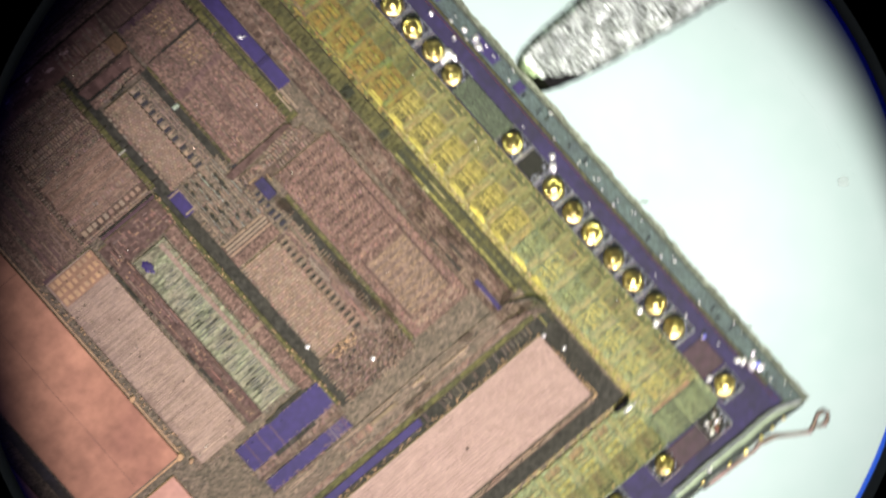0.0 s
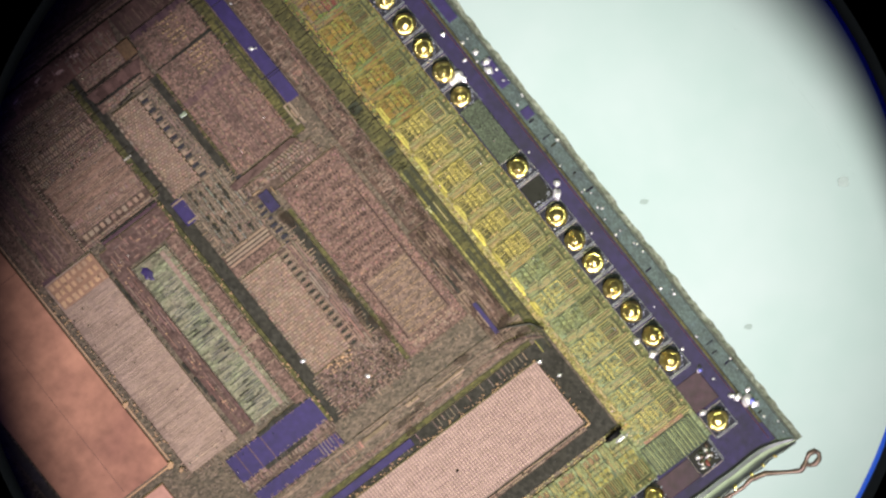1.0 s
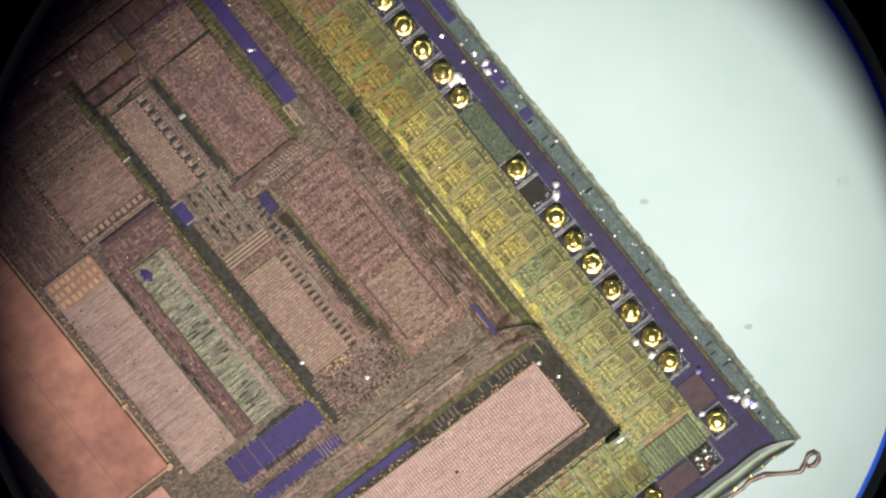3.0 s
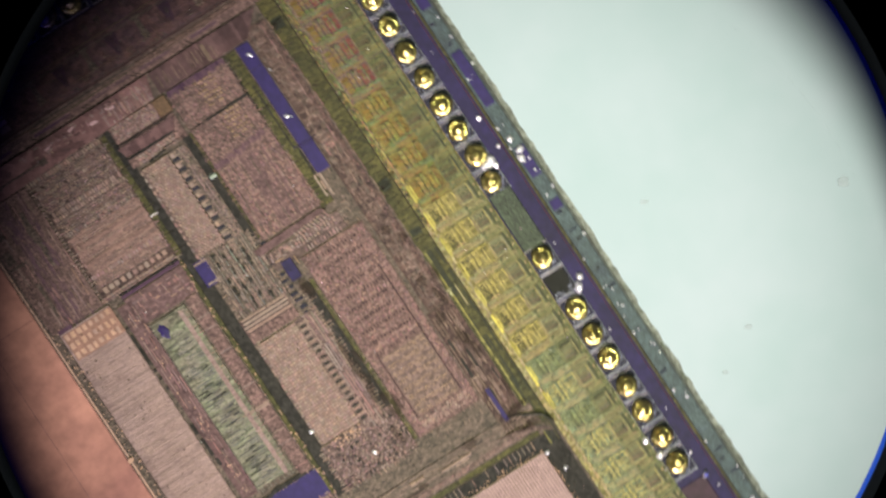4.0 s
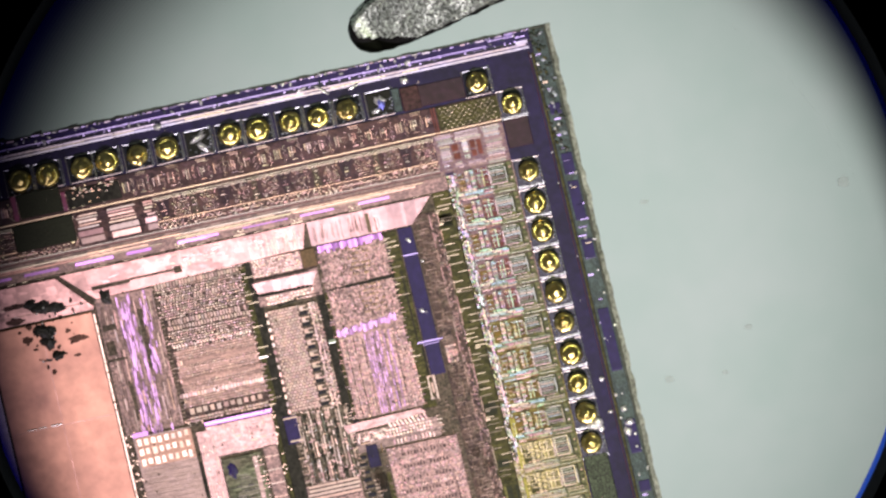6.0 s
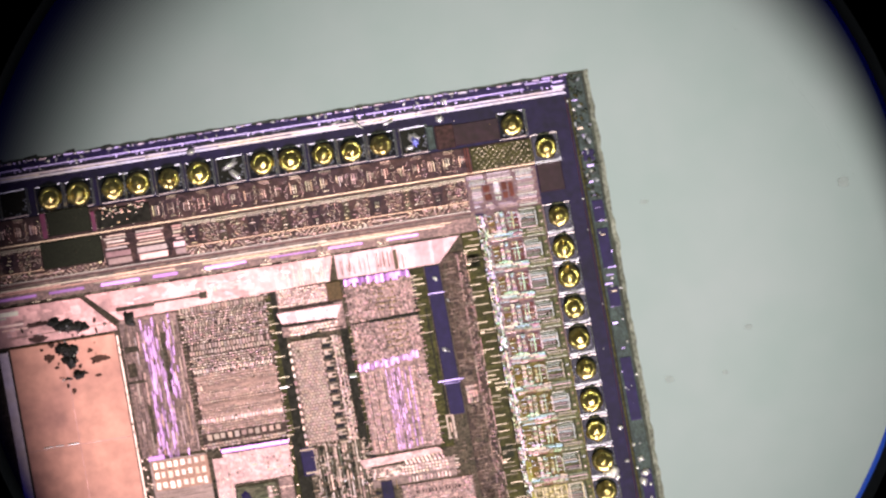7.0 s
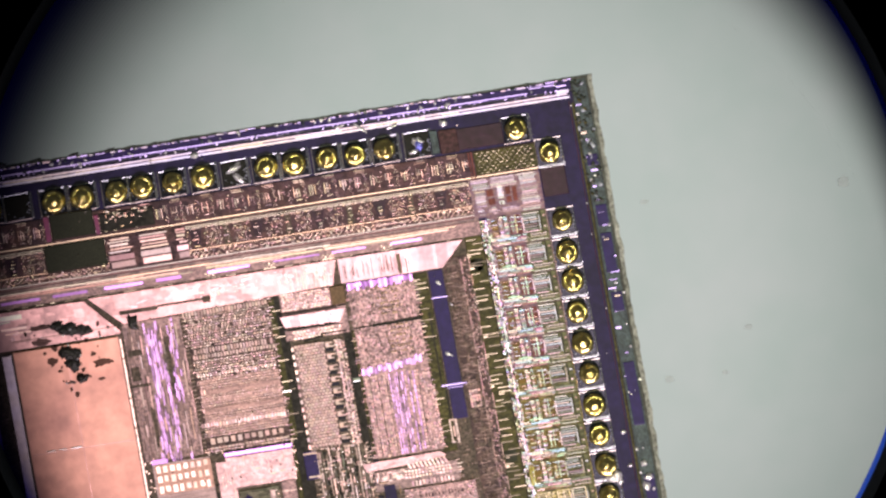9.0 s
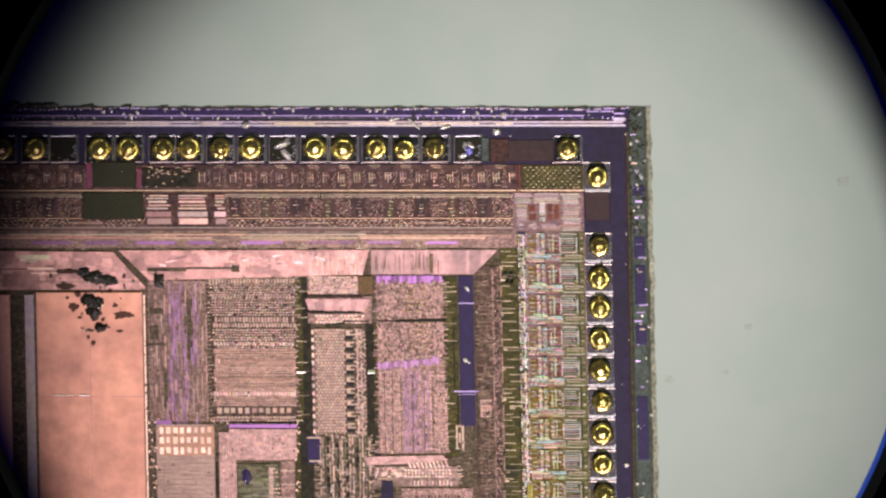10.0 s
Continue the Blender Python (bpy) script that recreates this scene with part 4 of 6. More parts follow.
def upper_plates():
    rng = random.Random(41)
    z = TOP + 2
    a = outline_plate("corner_bus", [(836, 486), (877, 443), (655, 443), (655, 486)][::-1], "bus_plate", z, 4, 2, "pale pink bevelled corner bus plate")
    cuts = [(u, 446 + rng.uniform(0, 22), u + rng.uniform(0.5, 1.2), 485 - rng.uniform(0, 12)) for u in sorted(rng.uniform(658, 780) for _ in range(44))]
    cuts += [(757, 450, 764, 484), (772, 460, 774, 484)]
    lines("scratch", cuts, "m_brown", a, z + 4, 0.3, 0.2)
    right = outline_plate("metal_plate", [(212, 444), (266, 497), (640, 486), (652, 443)], "mottled", z, 4, 2, "mottled pink metal plate")
    left = outline_plate("metal_plate", [(-60, 444), (205, 446), (258, 506), (258, 513), (-60, 513)], "mottled", z, 4, 2, "speckled pink metal plate beside the scorch marks")
    lines("crack", [(262, 474, 330, 481), (330, 473, 415, 477), (410, 470, 424, 482)], "umber", right, z + 4.1, 0.4, 0.3)
    lines("crack", [(-60, 476, 60, 478), (70, 498, 255, 499.4)], "m_brown", left, z + 4.1, 0.4, 0.3)
    lines("wiring", scatter(rng, (540, 446, 640, 484), 60, (1, 2), (12, 30), 0.0), "m_tan", right, z + 4, 1.0, 0.7)
    lines("wiring", scatter(rng, (380, 446, 640, 470), 90, (3, 10), (1.4, 2.6), 0.4), "m_tan", right, z + 4, 1.0, 0.7)
    for k in range(18):
        u, v = (rng.uniform(230, 640), rng.uniform(450, 482)) if k % 3 else (rng.uniform(20, 240), rng.uniform(452, 506))
        lump("bright_patch", u, v, rng.uniform(5, 18), rng.uniform(2, 5), 0.4, "m_even" if k % 2 else "bus_plate", 900 + k, "smooth pink patch", rng.uniform(-0.4, 0.4), z + 3.7)
    lines("bright_strip", [(40, 452, 92, 460), (44, 462, 70, 464)], "m_warm", left, z + 4, 1.2, 0.9)
    lines("bright_strip", [(52, 474, 98, 478), (58, 483, 104, 485)], "m_copper", left, z + 4, 1.2, 0.9)
    big = block("metal_plate", (66, 516, 252, 1128), "orange_plate", 5, 2.2, "large smooth pink metal plate with scorch marks", z)
    lines("seam", [(158.6, 560, 159.4, 1120), (70, 700, 250, 700.8)], "mottled", big, z + 5, 0.4, 0.25)
    lines("scratch", [(95, 696, 112, 698.4), (116, 696.4, 130, 698), (138, 696, 157, 698.6)], "m_white", big, z + 5, 0.8, 0.5)
    block("side_rail", (46, 520, 62, 1130), "m_seal", 4, 2, "pale lavender side rail", z)
    block("metal_plate", (-150, 520, 20, 1128), "pink_plate", 5, 2.2, "smooth pink metal plate", z)
    block("metal_plate", (66, 1148, 222, 1300), "pink_plate", 5, 2.2, "smooth orange-pink metal plate", z)
    lines("edge_rail", [(254, 520, 257, 1135), (66, 1131, 252, 1134)], "m_copper", big, z, 4, 1.5)
    for u, v, s in ((256, 1000, 6), (252, 1132, 7), (262, 1150, 5), (268, 1010, 3)):
        lump("bright_bead", u, v, s, s * 0.7, 3, "m_copper", int(u + v), "orange bead of metal", 0.4, z + 3)


upper_plates()


# ---- core blocks ----
def core_blocks():
    z, Z = TOP + 2, TOP + 5
    rng = random.Random(51)
    # row-built array: bands of fine rows, with brighter rows of upright tabs between
    a = block("row_block", (372, 488, 521, 744), "russet", 3, 1.5, "tan array of closely packed wiring rows", z)
    bands = ((494, 8), (524, 5), (561, 9), (572, 7), (607, 4), (634, 9), (668, 5), (692, 7))
    rows, tabs, gaps = [], [], []
    for v in np.arange(490, 742, 4.4):
        if any(b - 2 < v < b + h for b, h in bands) or 718 < v < 734:
            continue
        start = 374 + rng.uniform(-8, 6)
        rows += ticks(rng, (start, v, 520, v + 2.4), 5.3, 9, 3.9, 2.1, 0.95)
        if rng.random() < 0.6:
            gaps.append((374 + rng.uniform(0, 30), v + 2.6, 519, v + 3.7))
    for v, h in bands:
        tabs += ticks(rng, (368 + rng.uniform(0, 12), v, 519, v + h + 1), 5.4, 20, 3.6, h, 0.95)
        gaps.append((376, v + h + 0.8, 519, v + h + 1.8))
    block("salmon_plate", (378, 616, 519, 716), "salmon", 0.4, 0.3, "salmon lower half of the array", Z - 0.2, a)
    lines("wiring", rows[::2], "m_tan", a, Z, 1.2, 0.7)
    lines("wiring", rows[1::2], "m_scale", a, Z, 1.2, 0.7)
    block("bright_band", (386, 633, 519, 644), "salmon", 0.9, 0.4, "bright pink band across the array", Z + 0.2, a)
    block("bright_band", (380, 667, 519, 675), "salmon", 0.9, 0.4, "bright pink band across the array", Z + 0.2, a)
    lines("bright_wiring", [r for r in tabs if r[1] > 600], "m_tan", a, Z + 0.6, 1.9, 0.9)
    lines("bright_wiring", [r for r in tabs if r[1] <= 600], "m_scale", a, Z, 1.9, 0.9)
    lines("bump", ticks(rng, (380, 720, 518, 731), 12.2, 20, 8, 9, 1.0) + ticks(rng, (380, 735, 518, 741), 6.1, 20, 3.6, 4, 1.0), "m_scale", a, Z, 1.6, 2.6)
    lines("dark_wiring", gaps, "umber", a, Z + 0.2, 0.3, 0.2)
    lines("edge_teeth", comb(372, 492, 742, 7.2, -9, 2.6, rng, 0.5), "m_brown", a, z + 1, 2, 0.9)
    b = block("routing_channel", (262, 496, 366, 744), "rose", 2, 1.5, "mauve routing channel", z)
    ups = cut_rows(rng, (264, 500, 366, 742), 4.3, 1.5, (10, 60), (4, 26), True, 1.0)
    lines("routing", ups, "m_brown", b, z + 2, 1.2, 0.7)
    lines("routing", cut_rows(rng, (270, 500, 366, 742), 9.0, 2.0, (20, 70), (10, 60), True, 2.0), "m_pink", b, z + 2, 1.2, 0.8)
    drift = []
    for v in np.arange(498, 742, 3.4):
        for c, w in ((300 + 8 * math.sin(v * 0.013), 8), (312 + 6 * math.sin(v * 0.017 + 0.5), 8), (322 + 5 * math.sin(v * 0.02 + 1), 6), (347 - 0.03 * (v - 500), 7)):
            if rng.random() < 0.8 and not (c > 340 and v > 640):
                u2, w2 = c + rng.uniform(-w, w), rng.uniform(0.9, 2.4)
                drift.append((u2 - w2 / 2, v, u2 + w2 / 2, v + rng.uniform(6, 26)))
    lines("routing", drift, "m_lilac", b, z + 2.6, 1.2, 0.8)
    lines("trench", [(264, 545, 288, 556), (264, 575, 280, 600), (330, 530, 339, 640), (287, 650, 294, 720), (262, 606, 296, 611), (325, 560, 332, 590)], "umber", b, z + 2.2, 0.6, 0.3)
    # small memory under the corner bus
    c = block("header_block", (542, 488, 655, 572), "rose", 3, 1.5, "pale header block of wide bars", z)
    lines("wiring", ticks(rng, (545, 490, 630, 521), 5.0, 4.4, 3.4, 2.8, 0.95, 2.5), "m_tan", c, Z, 1.2, 0.8)
    block("olive_plate", (632, 489, 658, 521), "bronze_implant", 1.2, 0.8, "olive-brown plate", Z, c)
    outline_plate("metal_plate", [(538, 529), (654, 529), (640, 553), (544, 548)][::-1], "bus_plate", Z, 1.2, 0.8, "smooth pink plate", c)
    lines("dark_wiring", [(536, 522.5, 656, 524.6), (530, 526, 640, 527.2), (546, 552, 640, 555)] + [(540 + 8 * i, 549.5 + 0.5 * (i % 3), 547 + 8 * i, 553 + (i % 2)) for i in range(12)], "m_dark", c, Z + 1.3, 0.4, 0.3)
    lines("wiring", ticks(rng, (556, 557, 642, 572), 6.2, 5.4, 4.4, 3.8, 1.0, 3.1), "m_tan", c, Z, 1.2, 0.9)
    lines("dark_wiring", [(572 + 7 * i, 574.5 - 1.0 * i, 580 + 7 * i, 577 - 1.0 * i) for i in range(5)] + [(604, 568, 650, 569.4)], "m_dark", c, Z + 1.3, 0.4, 0.3)
    d = block("memory_block", (552, 580, 606, 764), "memory", 4, 1.5, "fine tan memory array", z)
    lines("memory_wiring", ticks(rng, (554, 582, 605, 764), 6.0, 5.2, 4.6, 3.7, 1.0, 3.0, 0.15), "m_scale", d, z + 4, 1.3, 1.5)
    lines("driver_wiring", comb(552, 584, 764, 13.4, -6, 7.0, rng, 0.1), "m_tan", d, z, 4.5, 1.2)
    block("driver_bed", (607, 580, 640, 770), "umber", 1.6, 0.6, "dark driver column", z)
    lines("driver_wiring", [(608, v, 622 + rng.uniform(-2, 3), v + 2.2) for v in np.arange(584, 768, 6.8)] + [(608, v, 615, v + 6) for v in np.arange(586, 768, 20.4)], "m_scale", d, z + 1.6, 2.2, 0.9)
    lines("driver_gap", [(607.5, v, 621, v + 6.2) for v in np.arange(594, 764, 20.4)], "navy", d, z + 2.0, 0.4, 0.2)
    lines("driver_column", ticks(rng, (624, 582, 642, 770), 4.4, 3.6, 3.2, 1.7, 0.8, 2.0, 0.8) + [(627, v, 628.4, v + rng.uniform(8, 22)) for v in np.arange(582, 764, 16)] + [(634, v, 635.2, v + rng.uniform(6, 18)) for v in np.arange(586, 764, 18)], "m_tan", d, z + 1.6, 1.8, 0.9)
    block("trench", (524, 492, 548, 1248), "dark", 0.8, 0.4, "dark trench", z)
    block("trench", (643, 572, 657, 800), "dark", 0.8, 0.4, "dark trench", z)
    block("olive_rail", (657.5, 572, 662.5, 800), "olive", 1.6, 0.8, "olive rail beside the trench", z)
    block("olive_rail", (516.5, 750, 525.5, 1240), "olive", 3, 1.2, "olive rail beside the trench", z)
    block("olive_rail", (521.5, 494, 533, 740), "olive", 1.6, 0.8, "olive rail beside the trench", z)
    lines("tie_wiring", [(524 + rng.uniform(-3, 3), v, 538 + rng.uniform(-6, 6), v + 1.5) for v in (515, 545, 561, 603, 640, 655, 698, 731)], "m_tie", core, z + 2, 1.2, 0.6)
    lines("bridge", [(520, 655, 536, 659), (645, 653, 658, 660)], "m_white", core, z + 2, 2, 1.2)
    # logic block: speckled above the torn mauve rail, upright columns below it
    e = block("logic_block", (663, 496, 780, 800), "rose", 3, 1.5, "rose-brown logic block", z)
    lines("wiring", scatter(rng, (665, 498, 778, 636), 1300, (1.6, 4.5), (0.9, 1.5), 0.6), "m_pink", e, Z, 1.1, 0.7)
    lines("wiring", scatter(rng, (664, 498, 779, 636), 420, (2, 8), (1.0, 1.6), 0.75), "umber", e, Z + 0.5, 0.6, 0.3)
    lines("wiring", ticks(rng, (712, 502, 748, 560), 6.0, 9.2, 4.0, 3.4, 0.85, 3.0, 0.8) + ticks(rng, (716, 570, 760, 622), 6.0, 9.2, 4.0, 3.4, 0.7, 3.0, 0.8), "m_amber", e, Z + 0.6, 1.2, 0.8)
    columns, darks, bright = [], [], []
    for u in np.arange(666, 778, 4.6):
        if 700 < u < 752 and int(u) % 3:
            bright += cut_rows(rng, (u, 654, u + 3.0, 798), 3.0, 1.7, (4, 16), (0.6, 3), True, 0.3)
        else:
            columns += [(u + rng.uniform(-0.5, 0.5), v, u + rng.uniform(2.0, 3.2), v + rng.uniform(2.2, 5)) for v in np.arange(654 + rng.uniform(0, 4), 796, 5.6) if rng.random() < 0.85]
    for u in (672, 686, 702, 722, 742, 757):
        darks += cut_rows(rng, (u, 656, u + 3, 798), 3.0, 1.8, (14, 60), (1, 12), True, 0.5)
    lines("column_wiring", columns, "m_pink", e, Z, 1.1, 0.7)
    lines("column_wiring", bright, "m_lilac", e, Z + 0.3, 1.2, 0.8)
    lines("dark_wiring", darks, "umber", e, Z + 0.8, 0.4, 0.2)
    lines("dark_wiring", [(664, 567, 700, 569), (696, 565.5, 740, 570), (738, 564, 782, 569.5)], "m_dark", e, Z + 1.2, 0.4, 0.2)
    rag = []
    for k in range(30):
        u2 = 663 + 3.6 * k
        v2 = 648 - 0.10 * (u2 - 663) + rng.uniform(-2, 2)
        rag.append((u2, v2 - rng.uniform(3, 8), u2 + rng.uniform(2.5, 6), v2 + rng.uniform(2, 7)))
    lines("mauve_rail", rag, "m_lilac", e, Z + 0.8, 1.4, 1.8)
    lines("mauve_rail", [(664 + 5 * k, 488.5, 668.6 + 5 * k, 497 + rng.uniform(-2, 7)) for k in range(23)], "m_mauve", e, Z + 0.4, 1.4, 1.2)
    # right-hand strips
    f = block("olive_strip", (781, 490, 805, 806), "olive", 1.5, 0.8, "olive strip", z)
    lines("tie_wiring", [(772 + rng.uniform(0, 6), v, 792 + rng.uniform(-6, 12), v + 1.5) for v in (500, 507, 516, 526, 533, 545, 552, 572, 582, 592, 602, 712, 721, 748, 760, 770)], "m_tie", f, z + 1.6, 1.2, 0.6)
    lines("dark_wiring", [(781, 492, 784, 620), (796, 560, 799, 690), (801, 700, 805, 750)], "dark", f, z + 1.5, 0.4, 0.3)
    lines("pale_column", ticks(rng, (776, 690, 786, 800), 4.4, 5.0, 3.4, 3.4, 0.9), "m_pink", f, z + 2, 1.4, 0.8)
    g = block("violet_strip", (807, 488, 833, 752), "oxide_blue", 1.8, 0.8, "plain blue-violet strip", z)
    lines("tie_wiring", [(796, 690.5, 848, 692.6), (804, 696, 834, 697.2), (806, 536, 834, 537.6)], "m_violet", g, z + 2, 1.6, 0.8)
    for k, (u2, v2, s) in enumerate(((822, 511, 5), (817, 637, 5), (824, 641, 2.5), (838, 552, 3))):
        lump("speck", u2, v2, s, s * 0.6, 2, "spark", 950 + k, "pale speck", -0.8, z + 1.8)
    loop = [(798, 751, 812, 754), (798, 754, 801, 792), (808, 754, 812, 794), (803, 764, 806, 782), (797, 790, 804, 793)]
    lines("contact", loop, "m_scale", die, z + 1.5, 2, 1.0, "silvery contact loop")
    h = block("brown_strip", (835, 470, 878, 1060), "russet", 2.2, 1.0, "brown logic strip", z)
    lines("wiring", scatter(rng, (836, 474, 868, 1056), 560, (3, 14), (1.1, 1.8), 0.35), "m_brown", h, z + 2.2, 1.0, 0.6)
    lines("wiring", ticks(rng, (868, 474, 881, 1056), 4.2, 4.4, 2.4, 1.8, 0.45, 2.0, 0.8) + [(u2, v2, u2 + 1.0, v2 + rng.uniform(10, 40)) for v2 in np.arange(476, 1040, 30) for u2 in (866.5, 881.5)], "m_pink", h, z + 2.2, 1.0, 0.7)
    lines("wiring", [(840 + rng.uniform(-2, 4), v2, 862 + rng.uniform(-14, 6), v2 + rng.uniform(0.8, 1.4)) for v2 in np.arange(478, 1050, 7) if rng.random() < 0.7], "m_brown", h, z + 2.4, 0.8, 0.5)
    lines("cell_plate", ticks(rng, (842, 706, 864, 740), 5, 4.6, 3.6, 3.2, 0.95), "m_pink", h, z + 2.6, 1.2, 0.8)
    lines("dark_wiring", scatter(rng, (836, 476, 864, 1050), 90, (5, 16), (2, 6), 0.6), "umber", h, z + 2.2, 0.2, 0.15)
    i = block("olive_strip", (881, 440, 911, 1330), "olive", 1.4, 0.8, "olive strip beside the ring", z)
    v, ties = 446, []
    while v < 960:
        near = rng.choice((882, 882, 892)) + rng.uniform(-2, 3)
        ties.append((near, v, near + rng.uniform(14, 28), v + rng.uniform(1.0, 1.6)))
        if rng.random() < 0.25:
            ties.append((near, v + 3, near + rng.uniform(5, 10), v + 6))
        v += rng.uniform(5, 16)
    lines("tie_wiring", ties, "m_tie", i, z + 1.4, 1.2, 0.6)
    lines("dark_wiring", [(884 + rng.uniform(0, 4), v2, 896 + rng.uniform(0, 12), v2 + rng.uniform(10, 24)) for v2 in np.arange(480, 960, 34)], "cap_dark", i, z + 1.3, 0.3, 0.2)
    for u0, mat in ((886, "io_lime"), (895, "cap_dark"), (902, "olive"), (906, "cap_dark"), (890, "cap_dark")):
        streak = [(u0 + rng.uniform(-1.5, 1.5), v2, u0 + rng.uniform(2, 4), v2 + rng.uniform(20, 60)) for v2 in np.arange(970, 1325, 44)]
        lines("streak", streak, mat, i, z + 1.4, 0.8, 0.5)
    lines("rail", [(899, 1044, 901, 1086), (884, 1050, 888, 1058), (881, 1046, 891, 1048)], "m_drab", i, z + 3, 1.6, 1.0)
    # cell row, pink array and sub-array
    j = block("cell_strip", (652, 822, 800, 858), "brown", 2.5, 1.0, "row of silvery standard cells", z)
    outline_plate("mauve_plate", [(636, 806), (776, 803), (786, 812), (716, 818), (640, 821)][::-1], "glossy_rose", z + 1, 3, 2, "smooth mauve plate")
    lines("cell_teeth", [(712 + 7.2 * k + 0.9 * s, 814 + 2.3 * s, 716 + 7.2 * k + 0.9 * s, 816.5 + 2.3 * s) for k in range(10) for s in range(5)], "m_tan", j, z + 2.5, 1.8, 0.9)
    lines("cell_wiring", ticks(rng, (706, 828, 790, 846), 6.0, 5.4, 4.0, 3.4, 1.0, 0) + ticks(rng, (716, 848, 790, 858), 6.4, 20, 2.4, 8, 0.9), "m_tan", j, z + 2.5, 1.2, 0.9)
    lines("cell_wiring", scatter(rng, (654, 824, 704, 842), 36, (4, 12), (1.5, 2.6)), "m_tan", j, z + 2.5, 1.2, 0.8)
    block("violet_pocket", (665, 848, 686, 888), "oxide", 4, 1.0, "blue-violet pocket", z)
    lines("pocket_wiring", [(658, 842, 676, 844.4), (692, 850, 693.6, 866)], "m_amber", j, z + 4, 1.4, 0.9)
    k = block("logic_block", (700, 860, 826, 1238), "rose", 3, 1.5, "rose block of standard cells", z)
    pink, dark = [], []
    for n2, v in enumerate(np.arange(866, 1080, 7.4)):
        if n2 % 3 == 1:
            dark += ticks(rng, (718, v, 806, v + 6.4), 5.8, 20, 2.2, 5.4, 0.85, 0, 0.5)
        elif n2 % 6 == 3:
            pink += ticks(rng, (718, v, 806, v + 6.4), 3.4, 20, 2.4, 4.6, 0.8, 0, 0.6)
        else:
            pink += ticks(rng, (718, v, 806, v + 6.0), 4.8, 3.2, 3.2, 1.9, 0.75, 2.4, 0.6)
    pink += ticks(rng, (702, 862, 716, 1236), 4.4, 4.6, 2.8, 2.8, 0.8, 2.2, 0.7) + ticks(rng, (808, 862, 825, 1236), 4.4, 4.6, 2.8, 2.8, 0.8, 2.2, 0.7)
    lines("cell_wiring", pink, "m_pink", k, Z, 1.1, 0.7)
    lines("cell_gap", dark + [(807, 940, 809, 1206), (716.4, 1080, 718, 1206)], "scorched_red", k, Z + 0.2, 0.3, 0.2)
    block("cell_plate", (720, 1084, 806, 1204), "tan_dull", 0.8, 0.5, "dull tan cell array", Z, k)
    amber, shade = [], []
    for v in np.arange(1088, 1202, 15.8):
        amber += ticks(rng, (723, v, 803, v + 2.4), 4.8, 9, 3.4, 1.9, 0.92) + ticks(rng, (723, v + 4.6, 803, v + 7.0), 4.8, 9, 3.0, 1.7, 0.6)
        shade += ticks(rng, (722, v + 10, 804, v + 14.5), 6.0, 20, 2.0, 4.0, 0.55)
    lines("cell_wiring", amber, "m_amber", k, Z + 0.8, 1.1, 0.7)
    lines("cell_gap", shade, "umber", k, Z + 0.8, 0.3, 0.2)
    lines("cell_wiring", ticks(rng, (716, 1210, 812, 1236), 5.2, 5.6, 3.4, 4.0, 0.8, 2.6, 0.8), "m_scale", k, Z, 1.2, 0.8)
    l = block("brown_strip", (829, 1062, 880, 1336), "russet", 2.0, 1.0, "brown routing strip", z)
    lines("wiring", cut_rows(rng, (830, 1064, 879, 1332), 6.4, 2.6, (12, 60), (6, 26), True, 1.6), "m_brown", l, z + 2, 1.0, 0.7)
    lines("wiring", [(u2, v2, u2 + rng.uniform(4, 8), v2 + rng.uniform(20, 50)) for u2, v2 in ((842, 1130), (858, 1140), (868, 1160), (848, 1186), (866, 1096), (836, 1200), (860, 1220))], "tan_dull", l, z + 2.2, 1.0, 1.2)
    lines("wiring", [(u2, v2, u2 + rng.uniform(3, 6), v2 + rng.uniform(20, 40)) for u2, v2 in ((834, 1120), (852, 1150), (850, 1230), (834, 1160), (872, 1200))], "dark", l, z + 2.2, 0.6, 0.5)
    lines("bridge", [(832, 1200, 848, 1202.6)], "m_scale", l, z + 3.4, 1.4, 0.9)
    block("violet_strip", (841, 1228, 850, 1296), "oxide_blue", 3.4, 0.8, "blue-violet strip", z)
    # bridge and second memory
    m = block("bridge_routing", (556, 768, 650, 934), "umber", 1.6, 0.8, "bundle of silvery bridge wiring", z)
    for q, u0 in enumerate((558, 563, 568, 575, 580, 586, 593, 597, 603, 610, 615, 620, 627, 633, 638, 644)):
        strip = cut_rows(rng, (u0, 766, u0 + 3, 896), 3.0, rng.uniform(1.1, 2.3), (4, 34), (0.8, 9), True, 0.9)
        lines("wiring", strip, ("m_scale", "m_tan", "m_white")[q % 3], m, z + 1.6, 1.6, 0.8)
    lines("wiring", ticks(rng, (557, 768, 650, 896), 9.5, 6.0, 6.0, 1.4, 0.42, 4.0, 2.0), "m_tan", m, z + 2.4, 1.2, 0.7)
    holes = [(u2 + rng.uniform(-2.5, 1.5), v2 + rng.uniform(-2.5, 2.5), u2 + rng.uniform(3, 6), v2 + rng.uniform(5, 9)) for u2 in (571.5, 588, 605, 622) for v2 in np.arange(774, 890, 8.6) if rng.random() < 0.42]
    lines("gap", holes, "dark", m, z + 4.2, 0.3, 0.2)
    block("violet_pocket", (536, 768, 560, 818), "oxide_blue", 1.0, 0.8, "blue-violet pocket in the trench", z + 0.8)
    lines("pocket_wiring", [(536, 771, 560, 774), (540, 812, 562, 815)], "m_scale", m, z + 2.4, 1.2, 0.8)
    n = block("header_block", (548, 896, 644, 944), "rose", 3, 1.2, "slotted header block", z)
